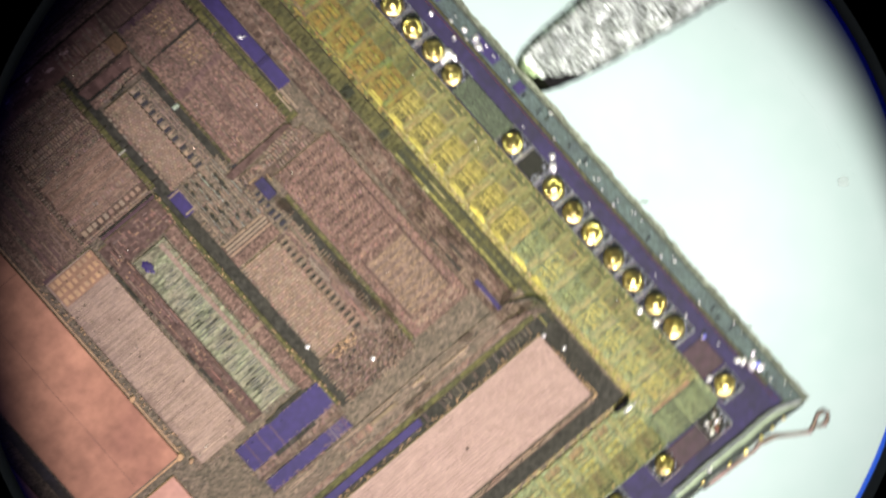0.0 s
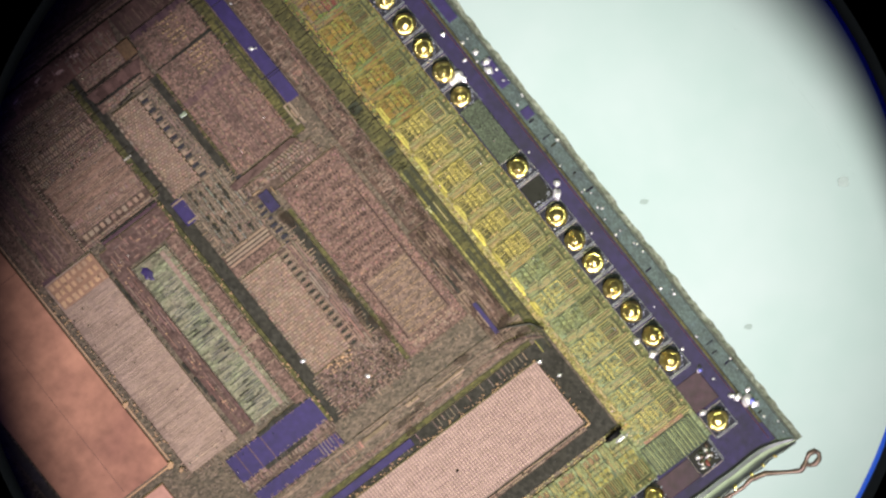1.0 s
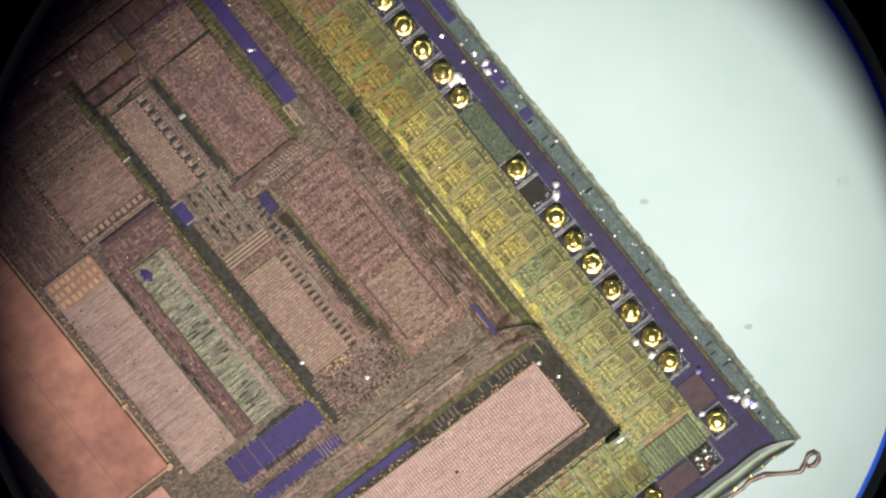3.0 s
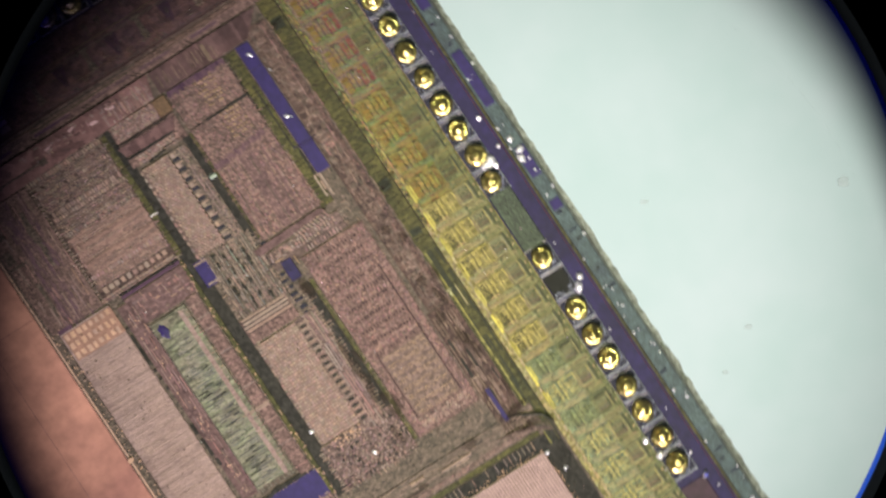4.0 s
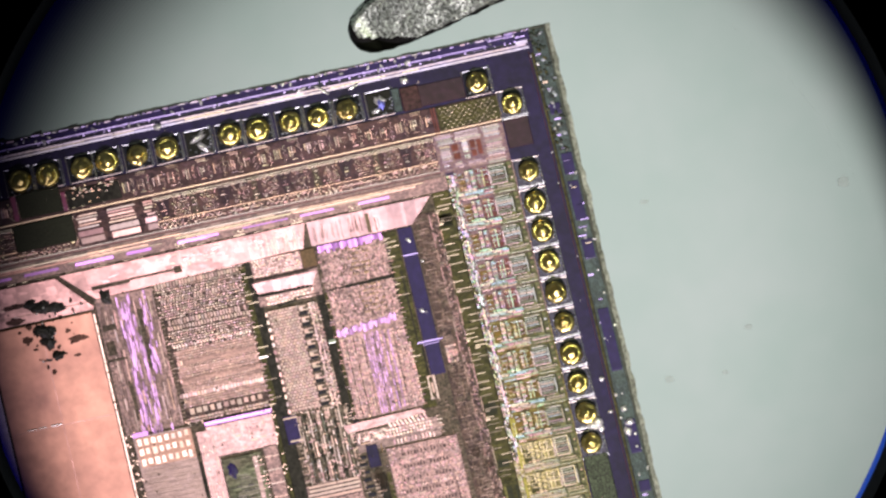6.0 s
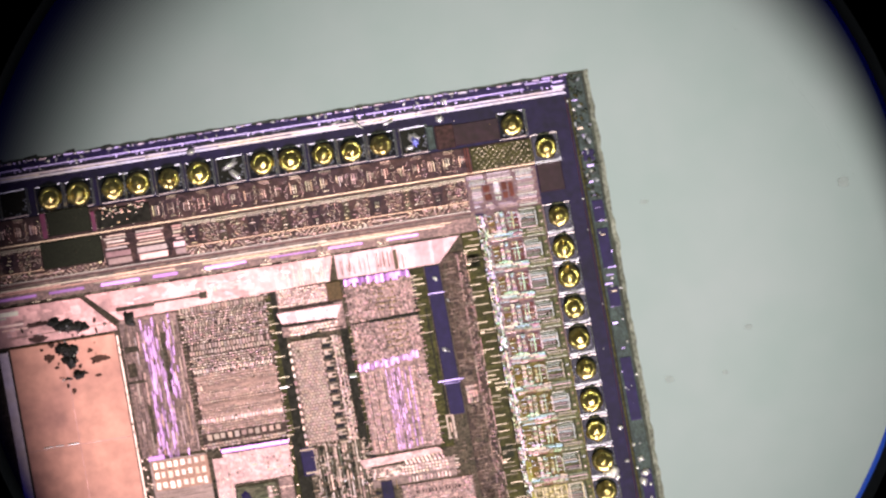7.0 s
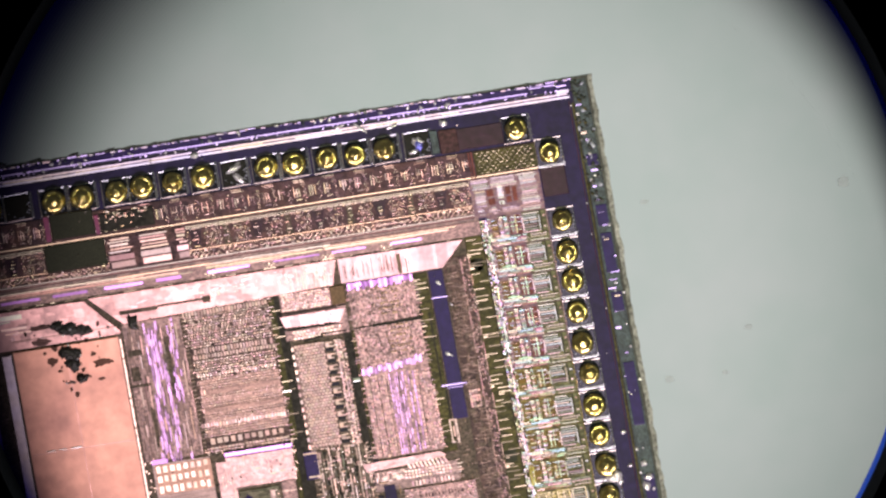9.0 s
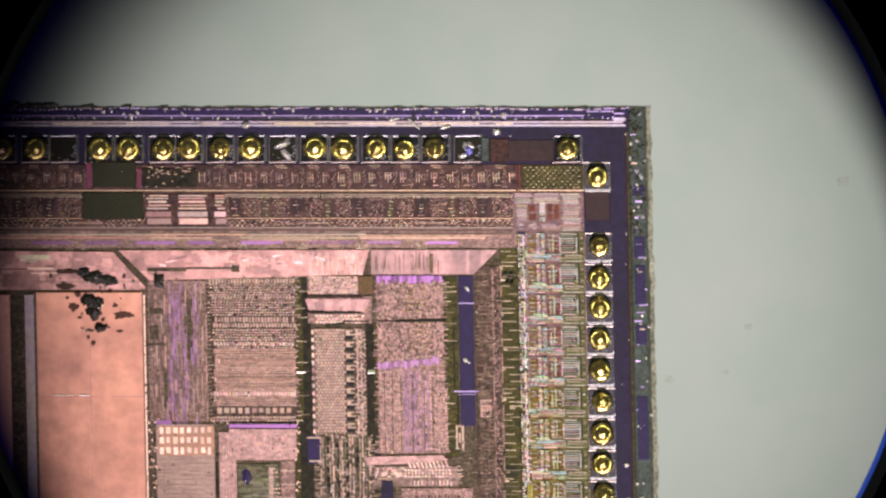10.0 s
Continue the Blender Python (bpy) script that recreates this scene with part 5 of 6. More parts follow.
    lines("slot", [(550 + rng.uniform(-3, 3), v, 642 + rng.uniform(-4, 2), v + 3.6) for v in (898, 905, 912, 919)], "m_scale", n, Z, 1.6, 1.0)
    lines("slot_gap", [(549, v, 642, v + 1.6) for v in (902.4, 909.4, 916.4, 924)], "dark", n, Z + 0.1, 0.3, 0.2)
    lines("header_plate", [(556, 928, 640, 944)], "rose", n, Z, 0.8, 0.6)
    lines("gap", [(650 + rng.uniform(-2, 6), v2, 662 + rng.uniform(-2, 4), v2 + rng.uniform(3, 8)) for v2 in np.arange(800, 960, 13)], "navy", m, z + 1.8, 0.4, 0.3)
    o = block("memory_block", (553, 948, 628, 1158), "memory", 4, 1.5, "tan memory array of fine rows", z)
    lines("memory_wiring", ticks(rng, (554, 950, 628, 1158), 5.4, 5.8, 4.6, 3.9, 1.0, 0.0, 0.12), "m_scale", o, z + 4, 1.3, 1.3)
    lines("row_gap", [(553, v + 4.4, 629, v + 5.6) for v in np.arange(950, 1154, 5.8)], "tan_dull", o, z + 4.05, 0.2, 0.1)
    lines("driver_wiring", comb(553, 950, 1160, 5.8, -5, 3.2, rng, 0.8), "m_tan", o, z, 5, 1.2)
    block("driver_bed", (629, 946, 668, 1180), "brown", 2.4, 0.8, "driver column beside the memory", z)
    lines("driver_gap", [(632 + rng.uniform(-0.6, 1), v, 641 + rng.uniform(-1, 2), v + 7.6) for v in np.arange(960, 1152, 12.7)], "m_dark", o, z + 2.6, 0.6, 0.3)
    lines("driver_wiring", [(630, v, 646 + rng.uniform(-2, 3), v + 2.4) for v in np.arange(956, 1156, 12.7)] + [(630, v, 644, v + 1.4) for v in np.arange(960, 1156, 6.35)], "m_scale", o, z + 2.6, 1.6, 0.8)
    lines("driver_column", cut_rows(rng, (645, 946, 670, 1182), 5.0, 2.2, (14, 60), (1, 8), True, 0.5) + ticks(rng, (644, 948, 672, 1182), 6.4, 4.2, 4.4, 1.5, 0.6, 3.0, 0.8), "m_tan", o, z + 2.4, 1.5, 0.8)
    lines("loose_wiring", [(668 - rng.uniform(0, 3), v, 678 + rng.uniform(-4, 8), v + rng.uniform(1.2, 2.4)) for v in np.arange(910, 1230, 7)], "m_scale", o, z + 1.4, 1.6, 0.7)
    p = block("logic_block", (545, 1160, 690, 1250), "brown", 2.5, 1.2, "loose silvery logic", z)
    lines("wiring", ticks(rng, (547, 1162, 690, 1250), 6.6, 4.6, 4.6, 1.8, 0.72, 3.2, 1.2) + ticks(rng, (547, 1162, 690, 1250), 9.4, 9.0, 1.6, 6.4, 0.7, 4.0, 1.4), "m_tan", p, z + 2.5, 1.4, 0.8)
    lines("gap", scatter(rng, (560, 1166, 690, 1246), 44, (3, 7), (2.4, 5), 0.5), "dark", p, z + 3.4, 0.3, 0.2)
    lines("wiring", scatter(rng, (570, 1158, 622, 1176), 40, (2, 5), (1.6, 3), 0.5), "m_copper", p, z + 3, 1.4, 0.9)
    lines("teeth", [(540 + rng.uniform(-5, 2), v, 552, v + 1.8) for v in np.arange(1164, 1250, 6)], "m_scale", p, z + 1, 2, 0.9)
    block("trench", (674, 900, 690, 1236), "dark", 0.8, 0.4, "dark trench", z)
    block("olive_rail", (690.5, 900, 699, 1236), "olive", 1.6, 0.8, "olive rail beside the trench", z)
    # left-hand blocks
    q = block("memory_block", (272, 748, 374, 1166), "tan", 3.5, 1.5, "wide tan memory array", z)
    rows = cut_rows(rng, (274, 806, 373, 1164), 3.9, 1.6, (20, 98), (0.5, 14), wobble=0.3)
    lines("memory_wiring", rows, "m_smooth", q, z + 3.5, 0.8, 0.6)
    block("end_plate", (276, 752, 374, 804), "copper_plate", 0.8, 0.6, "orange end plate of the memory", z + 3.5, q)
    lines("end_wiring", ticks(rng, (278, 754, 376, 803), 12.0, 17.5, 7.0, 11.0, 1.0, 0.0, 0.6), "m_copper", q, z + 4.3, 1.8, 1.6)
    lines("driver_wiring", comb(272, 810, 1166, 6.2, -8, 2.6, rng, 0.7), "m_brown", q, z, 4, 0.9)
    block("trench", (258, 740, 271, 1140), "umber", 1.2, 0.4, "dark trench", z)
    strip = block("pink_strip", (382, 762, 412, 1166), "glossy_rose", 3, 1.2, "pink strip beside the memory", z)
    lines("wiring", cut_rows(rng, (386, 766, 410, 1160), 5.0, 1.6, (8, 50), (4, 30), True, 0.8), "m_pink", strip, z + 3, 0.9, 0.6)
    lines("dark_wiring", [(375, 815, 380.5, 876), (376, 888, 381, 893), (376, 905, 382, 910), (377, 925, 382, 930), (376, 1004, 382, 1024), (378, 1036, 384, 1070), (380, 1078, 386, 1092)], "dark", strip, z + 3.2, 0.6, 0.4)
    r = block("green_block", (413, 818, 486, 1164), "green_cells", 3, 1.2, "green-grey array with torn wiring", z)
    lines("wiring", cut_rows(rng, (414, 850, 470, 1160), 4.4, 1.5, (6, 50), (5, 24), wobble=0.8), "m_sage", r, Z, 1.0, 0.6)
    lines("gap", cut_rows(rng, (416, 870, 466, 1160), 4.4, 1.3, (8, 36), (10, 50), wobble=0.8), "m_slate", r, Z + 0.4, 0.3, 0.2)
    lines("gap", cut_rows(rng, (416, 930, 462, 1140), 8.8, 2.6, (8, 30), (14, 60), wobble=1.6), "m_dark", r, Z + 0.3, 0.3, 0.2)
    lump("violet_spot", 430, 840, 8, 13, 1.2, "oxide_blue", 77, "blue-violet spot", 0.0, Z)
    block("edge_rail", (468, 824, 476, 1164), "tan", 1.2, 0.8, "beige rail", Z, r)
    lines("wiring", ticks(rng, (470, 826, 489, 1162), 6.0, 7.0, 4.2, 2.0, 0.7, 3.0, 0.8), "m_tan", r, Z + 1.2, 0.9, 0.6)
    s = block("segment_strip", (490, 812, 514, 1182), "rose", 3, 1.2, "pink strip of segments", z)
    lines("segment_joint", [(490, v, 514, v + 1.2) for v in np.arange(830, 1180, 24)], "m_tan", s, z + 3, 0.8, 0.5)
    lines("bridge", [(462, 1040, 516, 1043.6), (470, 1045, 512, 1046.4)], "m_scale", s, z + 3.4, 1.6, 1.2)
    t = block("head_plate", (400, 756, 520, 812), "glossy_rose", 3, 1.5, "mottled pink head plate", z)
    lines("wiring", scatter(rng, (402, 758, 518, 810), 46, (4, 14), (1.5, 3)) + ticks(rng, (470, 772, 518, 796), 5.6, 9, 4, 6, 0.8), "m_pink", t, Z, 1.2, 0.8)
    lines("dark_wiring", [(398, 744.6, 520, 747.6), (376, 800, 400, 803)], "m_dark", t, z + 2.2, 0.6, 0.3)
    lines("mauve_rail", [(400, 749, 520, 755), (474, 757, 520, 759), (272, 742, 300, 750)], "m_mauve", t, z + 2.6, 1.4, 1.4)
    # foot of the core
    violet = block("violet_block", (332, 1184, 521, 1236), "oxide_blue", 2.5, 1.2, "plain blue-violet block", z)
    lines("cross_wiring", [(u2, 1182, u2 + 1.5, 1234) for u2 in (352, 378, 405)], "m_lilac", violet, z + 2.5, 0.8, 0.5)
    lines("dark_edge", [(430, 1178, 500, 1186), (404, 1181, 430, 1188), (380, 1234, 470, 1242)], "dark", violet, z + 2.6, 0.6, 0.4)
    u = block("routing_strip", (330, 1236, 520, 1258), "brown", 2.0, 1.0, "torn silvery routing", z)
    lines("wiring", ticks(rng, (332, 1230, 522, 1256), 3.6, 7.0, 1.7, 7.4, 0.8, 1.8, 1.4), "m_tan", u, z + 2, 1.4, 0.8)
    low = block("violet_block", (336, 1260, 516, 1286), "oxide_blue", 2.5, 1.2, "narrow blue-violet block", z)
    lines("wiring", [(u2, 1254, u2 + 1.6, 1270 + rng.uniform(0, 18)) for u2 in np.arange(474, 518, 6.4)], "m_tan", low, z + 2.6, 1.2, 0.8)
    w = block("foot_routing", (330, 1288, 895, 1346), "umber", 2.0, 1.0, "brown routing along the foot", z)
    lines("wiring", cut_rows(rng, (332, 1290, 893, 1322), 4.6, 1.8, (14, 90), (6, 40), wobble=1.2), "m_brown", w, z + 2, 0.9, 0.6)
    lines("pale_band", cut_rows(rng, (340, 1324, 880, 1334), 5.0, 4.2, (60, 200), (0.5, 3), wobble=0.4), "tan_dull", w, z + 2, 1.4, 1.2)
    lines("wiring", ticks(rng, (340, 1325, 880, 1334), 5.2, 4.6, 3.6, 1.8, 0.6, 2.6, 0.8), "m_pink", w, z + 3.3, 0.8, 0.6)
    lines("streak", [(540, 1300, 600, 1310), (640, 1296, 668, 1304), (700, 1306, 760, 1312)], "m_brown", w, z + 2.6, 0.8, 1.5)
    lines("pink_patch", ticks(rng, (470, 1300, 540, 1320), 4.2, 20, 2.4, 14, 0.8, 0, 1.5), "m_pink", w, z + 2.4, 1.0, 0.8)
    block("olive_band", (330, 1337, 880, 1347), "olive", 1.4, 0.8, "olive band above the trench", z + 1.6)
    # large memory in its trench
    block("trench", (300, 1348, 908, 1552), "dark", 1.0, 0.5, "dark trench round the large memory", z)
    x = block("memory_block", (300, 1374, 868, 1514), "tan", 6, 2, "large pink memory array of fine columns", z)
    cols = [(u2, v2, u2 + 3.4, v2 + 5.2) for u2 in np.arange(303, 866, 5.6) for v2 in np.arange(1376, 1508, 6.1)]
    lines("memory_wiring", cols, "m_blush", x, z + 6, 0.5, 0.7)
    lines("end_wiring", ticks(rng, (302, 1366, 868, 1375), 7.0, 20, 4.4, 5.0, 0.95), "m_amber", x, z, 5, 1.2)
    lines("driver_wiring", [(u2, 1349, u2 + 1.5, 1368 - rng.uniform(0, 8)) for u2 in np.arange(330, 860, 9.4) if rng.random() < 0.6], "m_tan", x, z + 1, 3, 0.6)
    block("ledge", (306, 1516, 864, 1526), "brown", 3, 1.0, "grey ledge beside the memory", z)
    lines("rail", cut_rows(rng, (310, 1516, 862, 1528), 4.5, 2.0, (8, 60), (1, 8), wobble=0.6), "m_scale", x, z + 3, 1.2, 0.8)
    lines("corner_tie", [(866, 1490, 874, 1493), (872, 1493, 874.4, 1518), (862, 1518, 874, 1521)], "m_amber", x, z + 4, 1.4, 0.9)
    block("violet_strip", (300, 1349, 610, 1363), "oxide_blue", 1.0, 0.5, "blue-violet strip in the trench", z + 1)
    lump("crumb", 872, 1380, 5, 4, 5, "spark", 501, "pale crumb", 0, z + 1)
    lump("crumb", 884, 1420, 4, 3, 4, "spark", 502, "pale crumb", 0, z + 1)
    lump("crumb", 640, 1445, 3, 2.5, 1.5, "tip", 503, "dark crumb", 0, z + 7)

    for parent, box, mat, sides in ((a, (372, 492, 521, 744), "m_tan", "se"), (b, (262, 496, 366, 744), "m_brown", "ws"), (d, (552, 580, 606, 764), "m_scale", "s"),
                                    (e, (663, 496, 780, 800), "m_pink", "ew"), (k, (700, 860, 826, 1238), "m_brown", "nesw"), (o, (553, 948, 670, 1164), "m_scale", "ne"), (p, (545, 1170, 690, 1250), "m_tan", "sw"),
                                    (q, (272, 806, 374, 1166), "m_brown", "sw"), (r, (413, 818, 486, 1164), "m_sage", "sw"), (m, (556, 768, 650, 934), "m_scale", "ew"), (j, (652, 822, 800, 858), "m_tan", "ew")):
        lines("stub_wiring", fringe(rng, box, 5.5, 7, 1.3, sides), mat, parent, z + 1.6, 1.4, 0.7)
    lines("loose_wiring", scatter(rng, (520, 740, 910, 1260), 700, (3, 12), (1.2, 2.2), 0.5), "m_brown", core, TOP + 2.2, 1.0, 0.6)
    lines("loose_wiring", scatter(rng, (250, 480, 560, 1260), 500, (3, 12), (1.2, 2.2), 0.5), "m_brown", core, TOP + 2.2, 1.0, 0.6)


core_blocks()


def foot_ring():
    rng = random.Random(61)
    base = block("lower_ring", (300, 1564, 1030, 1664), "io_green", 2.0, 1.0, "green and gold ring of input cells", TOP + 1)
    z = TOP + 3
    # the same cells as along the side, turned to face the lower pads
    kinds = [io_cell(q, "io_green", "m_drab", "m_drab", "m_drab", "bronze_implant" if q % 2 else "io_green", "io_lime", "io_slate") for q in (31, 32, 33)]
    for k in range(11):
        meshes = rng.choice(kinds)
        cell = new("io_cell", meshes[0])
        cell.parent = die
        x0, y0 = plan(1054, 438)
        x1, y1 = plan(880 - PITCH * k, 1690)
        cell.matrix_basis = Matrix.Translation((x1, y1, 4 * UNIT)) @ Matrix.Rotation(radians(-90), 4, "Z") @ Matrix.Translation((-x0, -y0, 0))
        for name, me in zip(("fine_wiring", "bus_wiring", "finger_wiring", "implant", "implant", "slot", "metal_plate"), meshes[1:]):
            tagged(new(name, me), kind="stuff").parent = cell
    lines("fine_wiring", ticks(rng, (908, 1556, 1026, 1606), 7.0, 4.2, 5.0, 1.6, 0.7, 3.5, 1.0), "m_drab", base, z, 1.0, 0.6)
    lines("lime_patch", ticks(rng, (915, 1560, 1020, 1600), 22, 13, 12, 7, 0.6, 8, 3), "io_lime", base, z, 0.6, 0.4)
    lines("rail", ticks(rng, (300, 1553, 905, 1562), 6.0, 4.6, 4.2, 2.6, 0.75, 3, 0.8), "m_drab", base, z + 1, 1.2, 0.8)
    rule = block("ruled_block", (912, 1610, 1020, 1668), "cap", 2.0, 1.0, "green ruled block", z)
    lines("ruling", [(u, 1612, u + 1.6, 1666) for u in np.arange(916, 1018, 7.6)] + [(u + 3.6, 1614, u + 4.4, 1660) for u in np.arange(916, 1010, 7.6)], "m_green", rule, z + 2, 0.8, 0.5)
    lines("tab", [(926, 1602, 1010, 1609)], "copper_plate", base, z + 1, 2, 1.3)
    lines("tab_wiring", ticks(rng, (928, 1603, 1008, 1609), 4.6, 3, 3.2, 1.4, 0.8, 2, 0.5), "m_drab", base, z + 3, 0.8, 0.5)


foot_ring()


# ---- debris on the die ----
def tube(points, radius, steps=10):
    verts, faces = [], []
    pts = [Vector(p) for p in points]
    for i, p in enumerate(pts):
        d = (pts[min(i + 1, len(pts) - 1)] - pts[max(i - 1, 0)]).normalized()
        a = d.cross(Vector((0, 0, 1))).normalized()
        b = a.cross(d)
        for s in range(steps):
            t = 2 * math.pi * s / steps
            verts.append(p + (a * math.cos(t) + b * math.sin(t)) * radius[i])
    for i in range(len(pts) - 1):
        for s in range(steps):
            faces.append((i * steps + s, i * steps + (s + 1) % steps, (i + 1) * steps + (s + 1) % steps, (i + 1) * steps + s))
    faces += [tuple(range(steps))[::-1], tuple(range((len(pts) - 1) * steps, len(pts) * steps))]
    return verts, faces


def torn_strip():
    """A curled sliver of metal by the corner of the large memory."""
    pts = [(812, 1318, 8), (842, 1322, 12), (868, 1330, 15), (890, 1340, 15), (906, 1351, 12)]
    verts, faces = tube([(*plan(u, v), (TOP + z) * UNIT) for u, v, z in pts], [r * UNIT for r in (0.7, 1.5, 1.8, 1.4, 0.8)], 8)
    piece("torn_strip", mesh_of("torn_strip", verts, faces, True), M["tan_dull"], die, "curled sliver of torn metal")
    pts = [(848, 1290, 8), (870, 1300, 9), (900, 1316, 10), (914, 1338, 8)]
    verts, faces = tube([(*plan(u, v), (TOP + z) * UNIT) for u, v, z in pts], [r * UNIT for r in (0.8, 1.8, 2.4, 1.6)], 8)
    piece("torn_strip", mesh_of("torn_strip", verts, faces, True), M["cap_dark"], die, "dark curled sliver")


def debris():
    rng = random.Random(71)
    for k, (u, v, a, b, h) in enumerate(((176, 490, 30, 12, 4), (166, 536, 22, 16, 7), (168, 552, 18, 12, 6), (181, 581, 12, 9, 6), (160, 584, 9, 3, 2), (198, 496, 12, 9, 3), (150, 482, 16, 7, 3), (280, 497, 11, 15, 4))):
        for q in range(5):
            lump("scorch_mark", u + rng.uniform(-0.5, 0.5) * a, v + rng.uniform(-0.5, 0.5) * b, a * rng.uniform(0.45, 0.75), b * rng.uniform(0.5, 0.9), h * rng.uniform(0.4, 1), "char", 10 * k + q, "glossy black scorch mark", rng.uniform(-0.5, 0.5), TOP + 6.2)
    for k, (u, v, a, b) in enumerate(((219, 557, 18, 6), (122, 481, 20, 4), (131, 543, 10, 8), (118, 506, 16, 6), (212, 585, 6, 3), (205, 540, 6, 4), (140, 520, 6, 6))):
        lump("scorch_mark", u, v, a, b, 1.2, "scorch", 30 + k, "brown scorch mark", z=TOP + 6.6)
    for k, (u, v) in enumerate(((172, 492), (190, 508), (158, 500), (176, 545), (182, 540), (150, 584), (180, 579), (164, 518), (222, 512), (238, 500))):
        lump("crumb", u, v, 2.2, 1.6, 2, "spark", 960 + k, "bright crumb on the scorch mark", 0.3 * k, TOP + 9)
    for k in range(34):
        a = rng.uniform(1.2, 4.5)
        lump("scorch_mark", rng.gauss(172, 26), rng.gauss(545, 30), a, a * rng.uniform(0.5, 1), 0.8, "scorch", 700 + k, "small brown scorch spot", rng.uniform(0, 3), TOP + 7)
    lump("crumb", 893, 1562, 20, 7, 14, "tip", 21, "glossy black crumb", 0.1, TOP + 2)
    lump("crumb", 900, 1574, 14, 5, 8, "spark", 22, "silvery crumb", 0.0, TOP + 2)
    spots = [(1082, 1562, 5, 5), (1115, 1655, 12, 9), (1105, 1640, 8, 6), (1122, 1668, 7, 6), (1098, 1632, 6, 4), (1128, 1640, 5, 4), (1078, 1165, 9, 7), (1090, 1150, 6, 6),
             (1072, 893, 9, 8), (1062, 898, 10, 6), (1076, 905, 5, 5), (1122, 880, 6, 5), (1126, 905, 8, 6), (1120, 920, 6, 8), (1096, 820, 5, 4), (1098, 880, 4, 3),
             (1040, 1625, 6, 5), (1035, 1490, 8, 6), (1028, 1455, 6, 5), (830, 262, 8, 10), (820, 278, 8, 3), (880, 236, 8, 6), (504, 258, 14, 6), (510, 276, 12, 5), (620, 1217, 5, 4),
             (548, 1128, 5, 3), (440, 225, 7, 5), (700, 214, 9, 2), (735, 222, 14, 2), (790, 228, 10, 2)]
    for k, (u, v, a, b) in enumerate(spots):
        lump("crumb", u, v, a, b, min(a, b) * 0.8, "spark", 40 + k, "bright silvery crumb", rng.uniform(-1, 1), TOP + 2.5)
    for k, (u, v, a, b) in enumerate(((830, 268, 7, 9), (1083, 1562, 4, 4), (1120, 1660, 6, 5))):
        lump("crumb", u, v, a, b, 8, "spark_blue", 200 + k, "glinting blue crumb", 0.3, TOP + 4)
    for k, (u, v) in enumerate(((985, 1682), (1000, 1695), (992, 1700), (1004, 1680), (986, 1692))):
        lump("crumb", u, v, 6, 4, 4, ("spark", "olive", "rust", "spark", "olive")[k], 220 + k, "crumb of torn gold and glass", k * 0.7, TOP + 2.5)
    for k in range(16):
        lump("shard", 976 + rng.uniform(0, 34), 1674 + rng.uniform(0, 32), rng.uniform(3, 7), rng.uniform(2, 4), rng.uniform(2, 5), rng.choice(("spark", "olive", "cap", "cap", "dull_gold")), 600 + k, "shard of torn glass", rng.uniform(0, 3), TOP + 2.5)
    for k, (u, v, a, b) in enumerate(((64, 190, 24, 6), (98, 188, 14, 5), (160, 192, 16, 5), (232, 191, 10, 4), (290, 193, 14, 3), (372, 193, 9, 3), (30, 188, 16, 7), (-20, 188, 20, 7))):
        lump("edge_chip", u, v, a, b, 3, "silicon", 640 + k, "dark chip hanging from the edge", 0.05 * k, TOP - 2)
    for k in range(56):
        u, v = rng.uniform(1111, 1140), 196 + 240 * rng.random() ** 1.3
        lump("shard", u, v, rng.uniform(2, 6), rng.uniform(1.5, 4), rng.uniform(1.5, 4), ("silicon", "olive", "cap", "silicon", "glassy", "residue")[k % 6], 1200 + k, "shard of broken silicon", rng.uniform(0, 3), TOP + 1)
    for k in range(60):
        v = rng.uniform(240, 1750)
        u = rng.choice((rng.uniform(1082, 1140), rng.uniform(1112, 1141)))
        s = rng.uniform(1.2, 3.5)
        lump("grit", u, v, s, s * rng.uniform(0.6, 1), s * 0.7, "spark", 100 + k, "", rng.uniform(0, 3), TOP + 1.5)
    for k in range(70):
        u, v = rng.uniform(60, 1090), rng.uniform(193, 214)
        s = rng.uniform(1.2, 3.2)
        lump("grit", u, v, s * 1.4, s * 0.7, s * 0.7, rng.choice(("spark", "scribe")), 300 + k, "", rng.uniform(0, 3), TOP + 1.5)


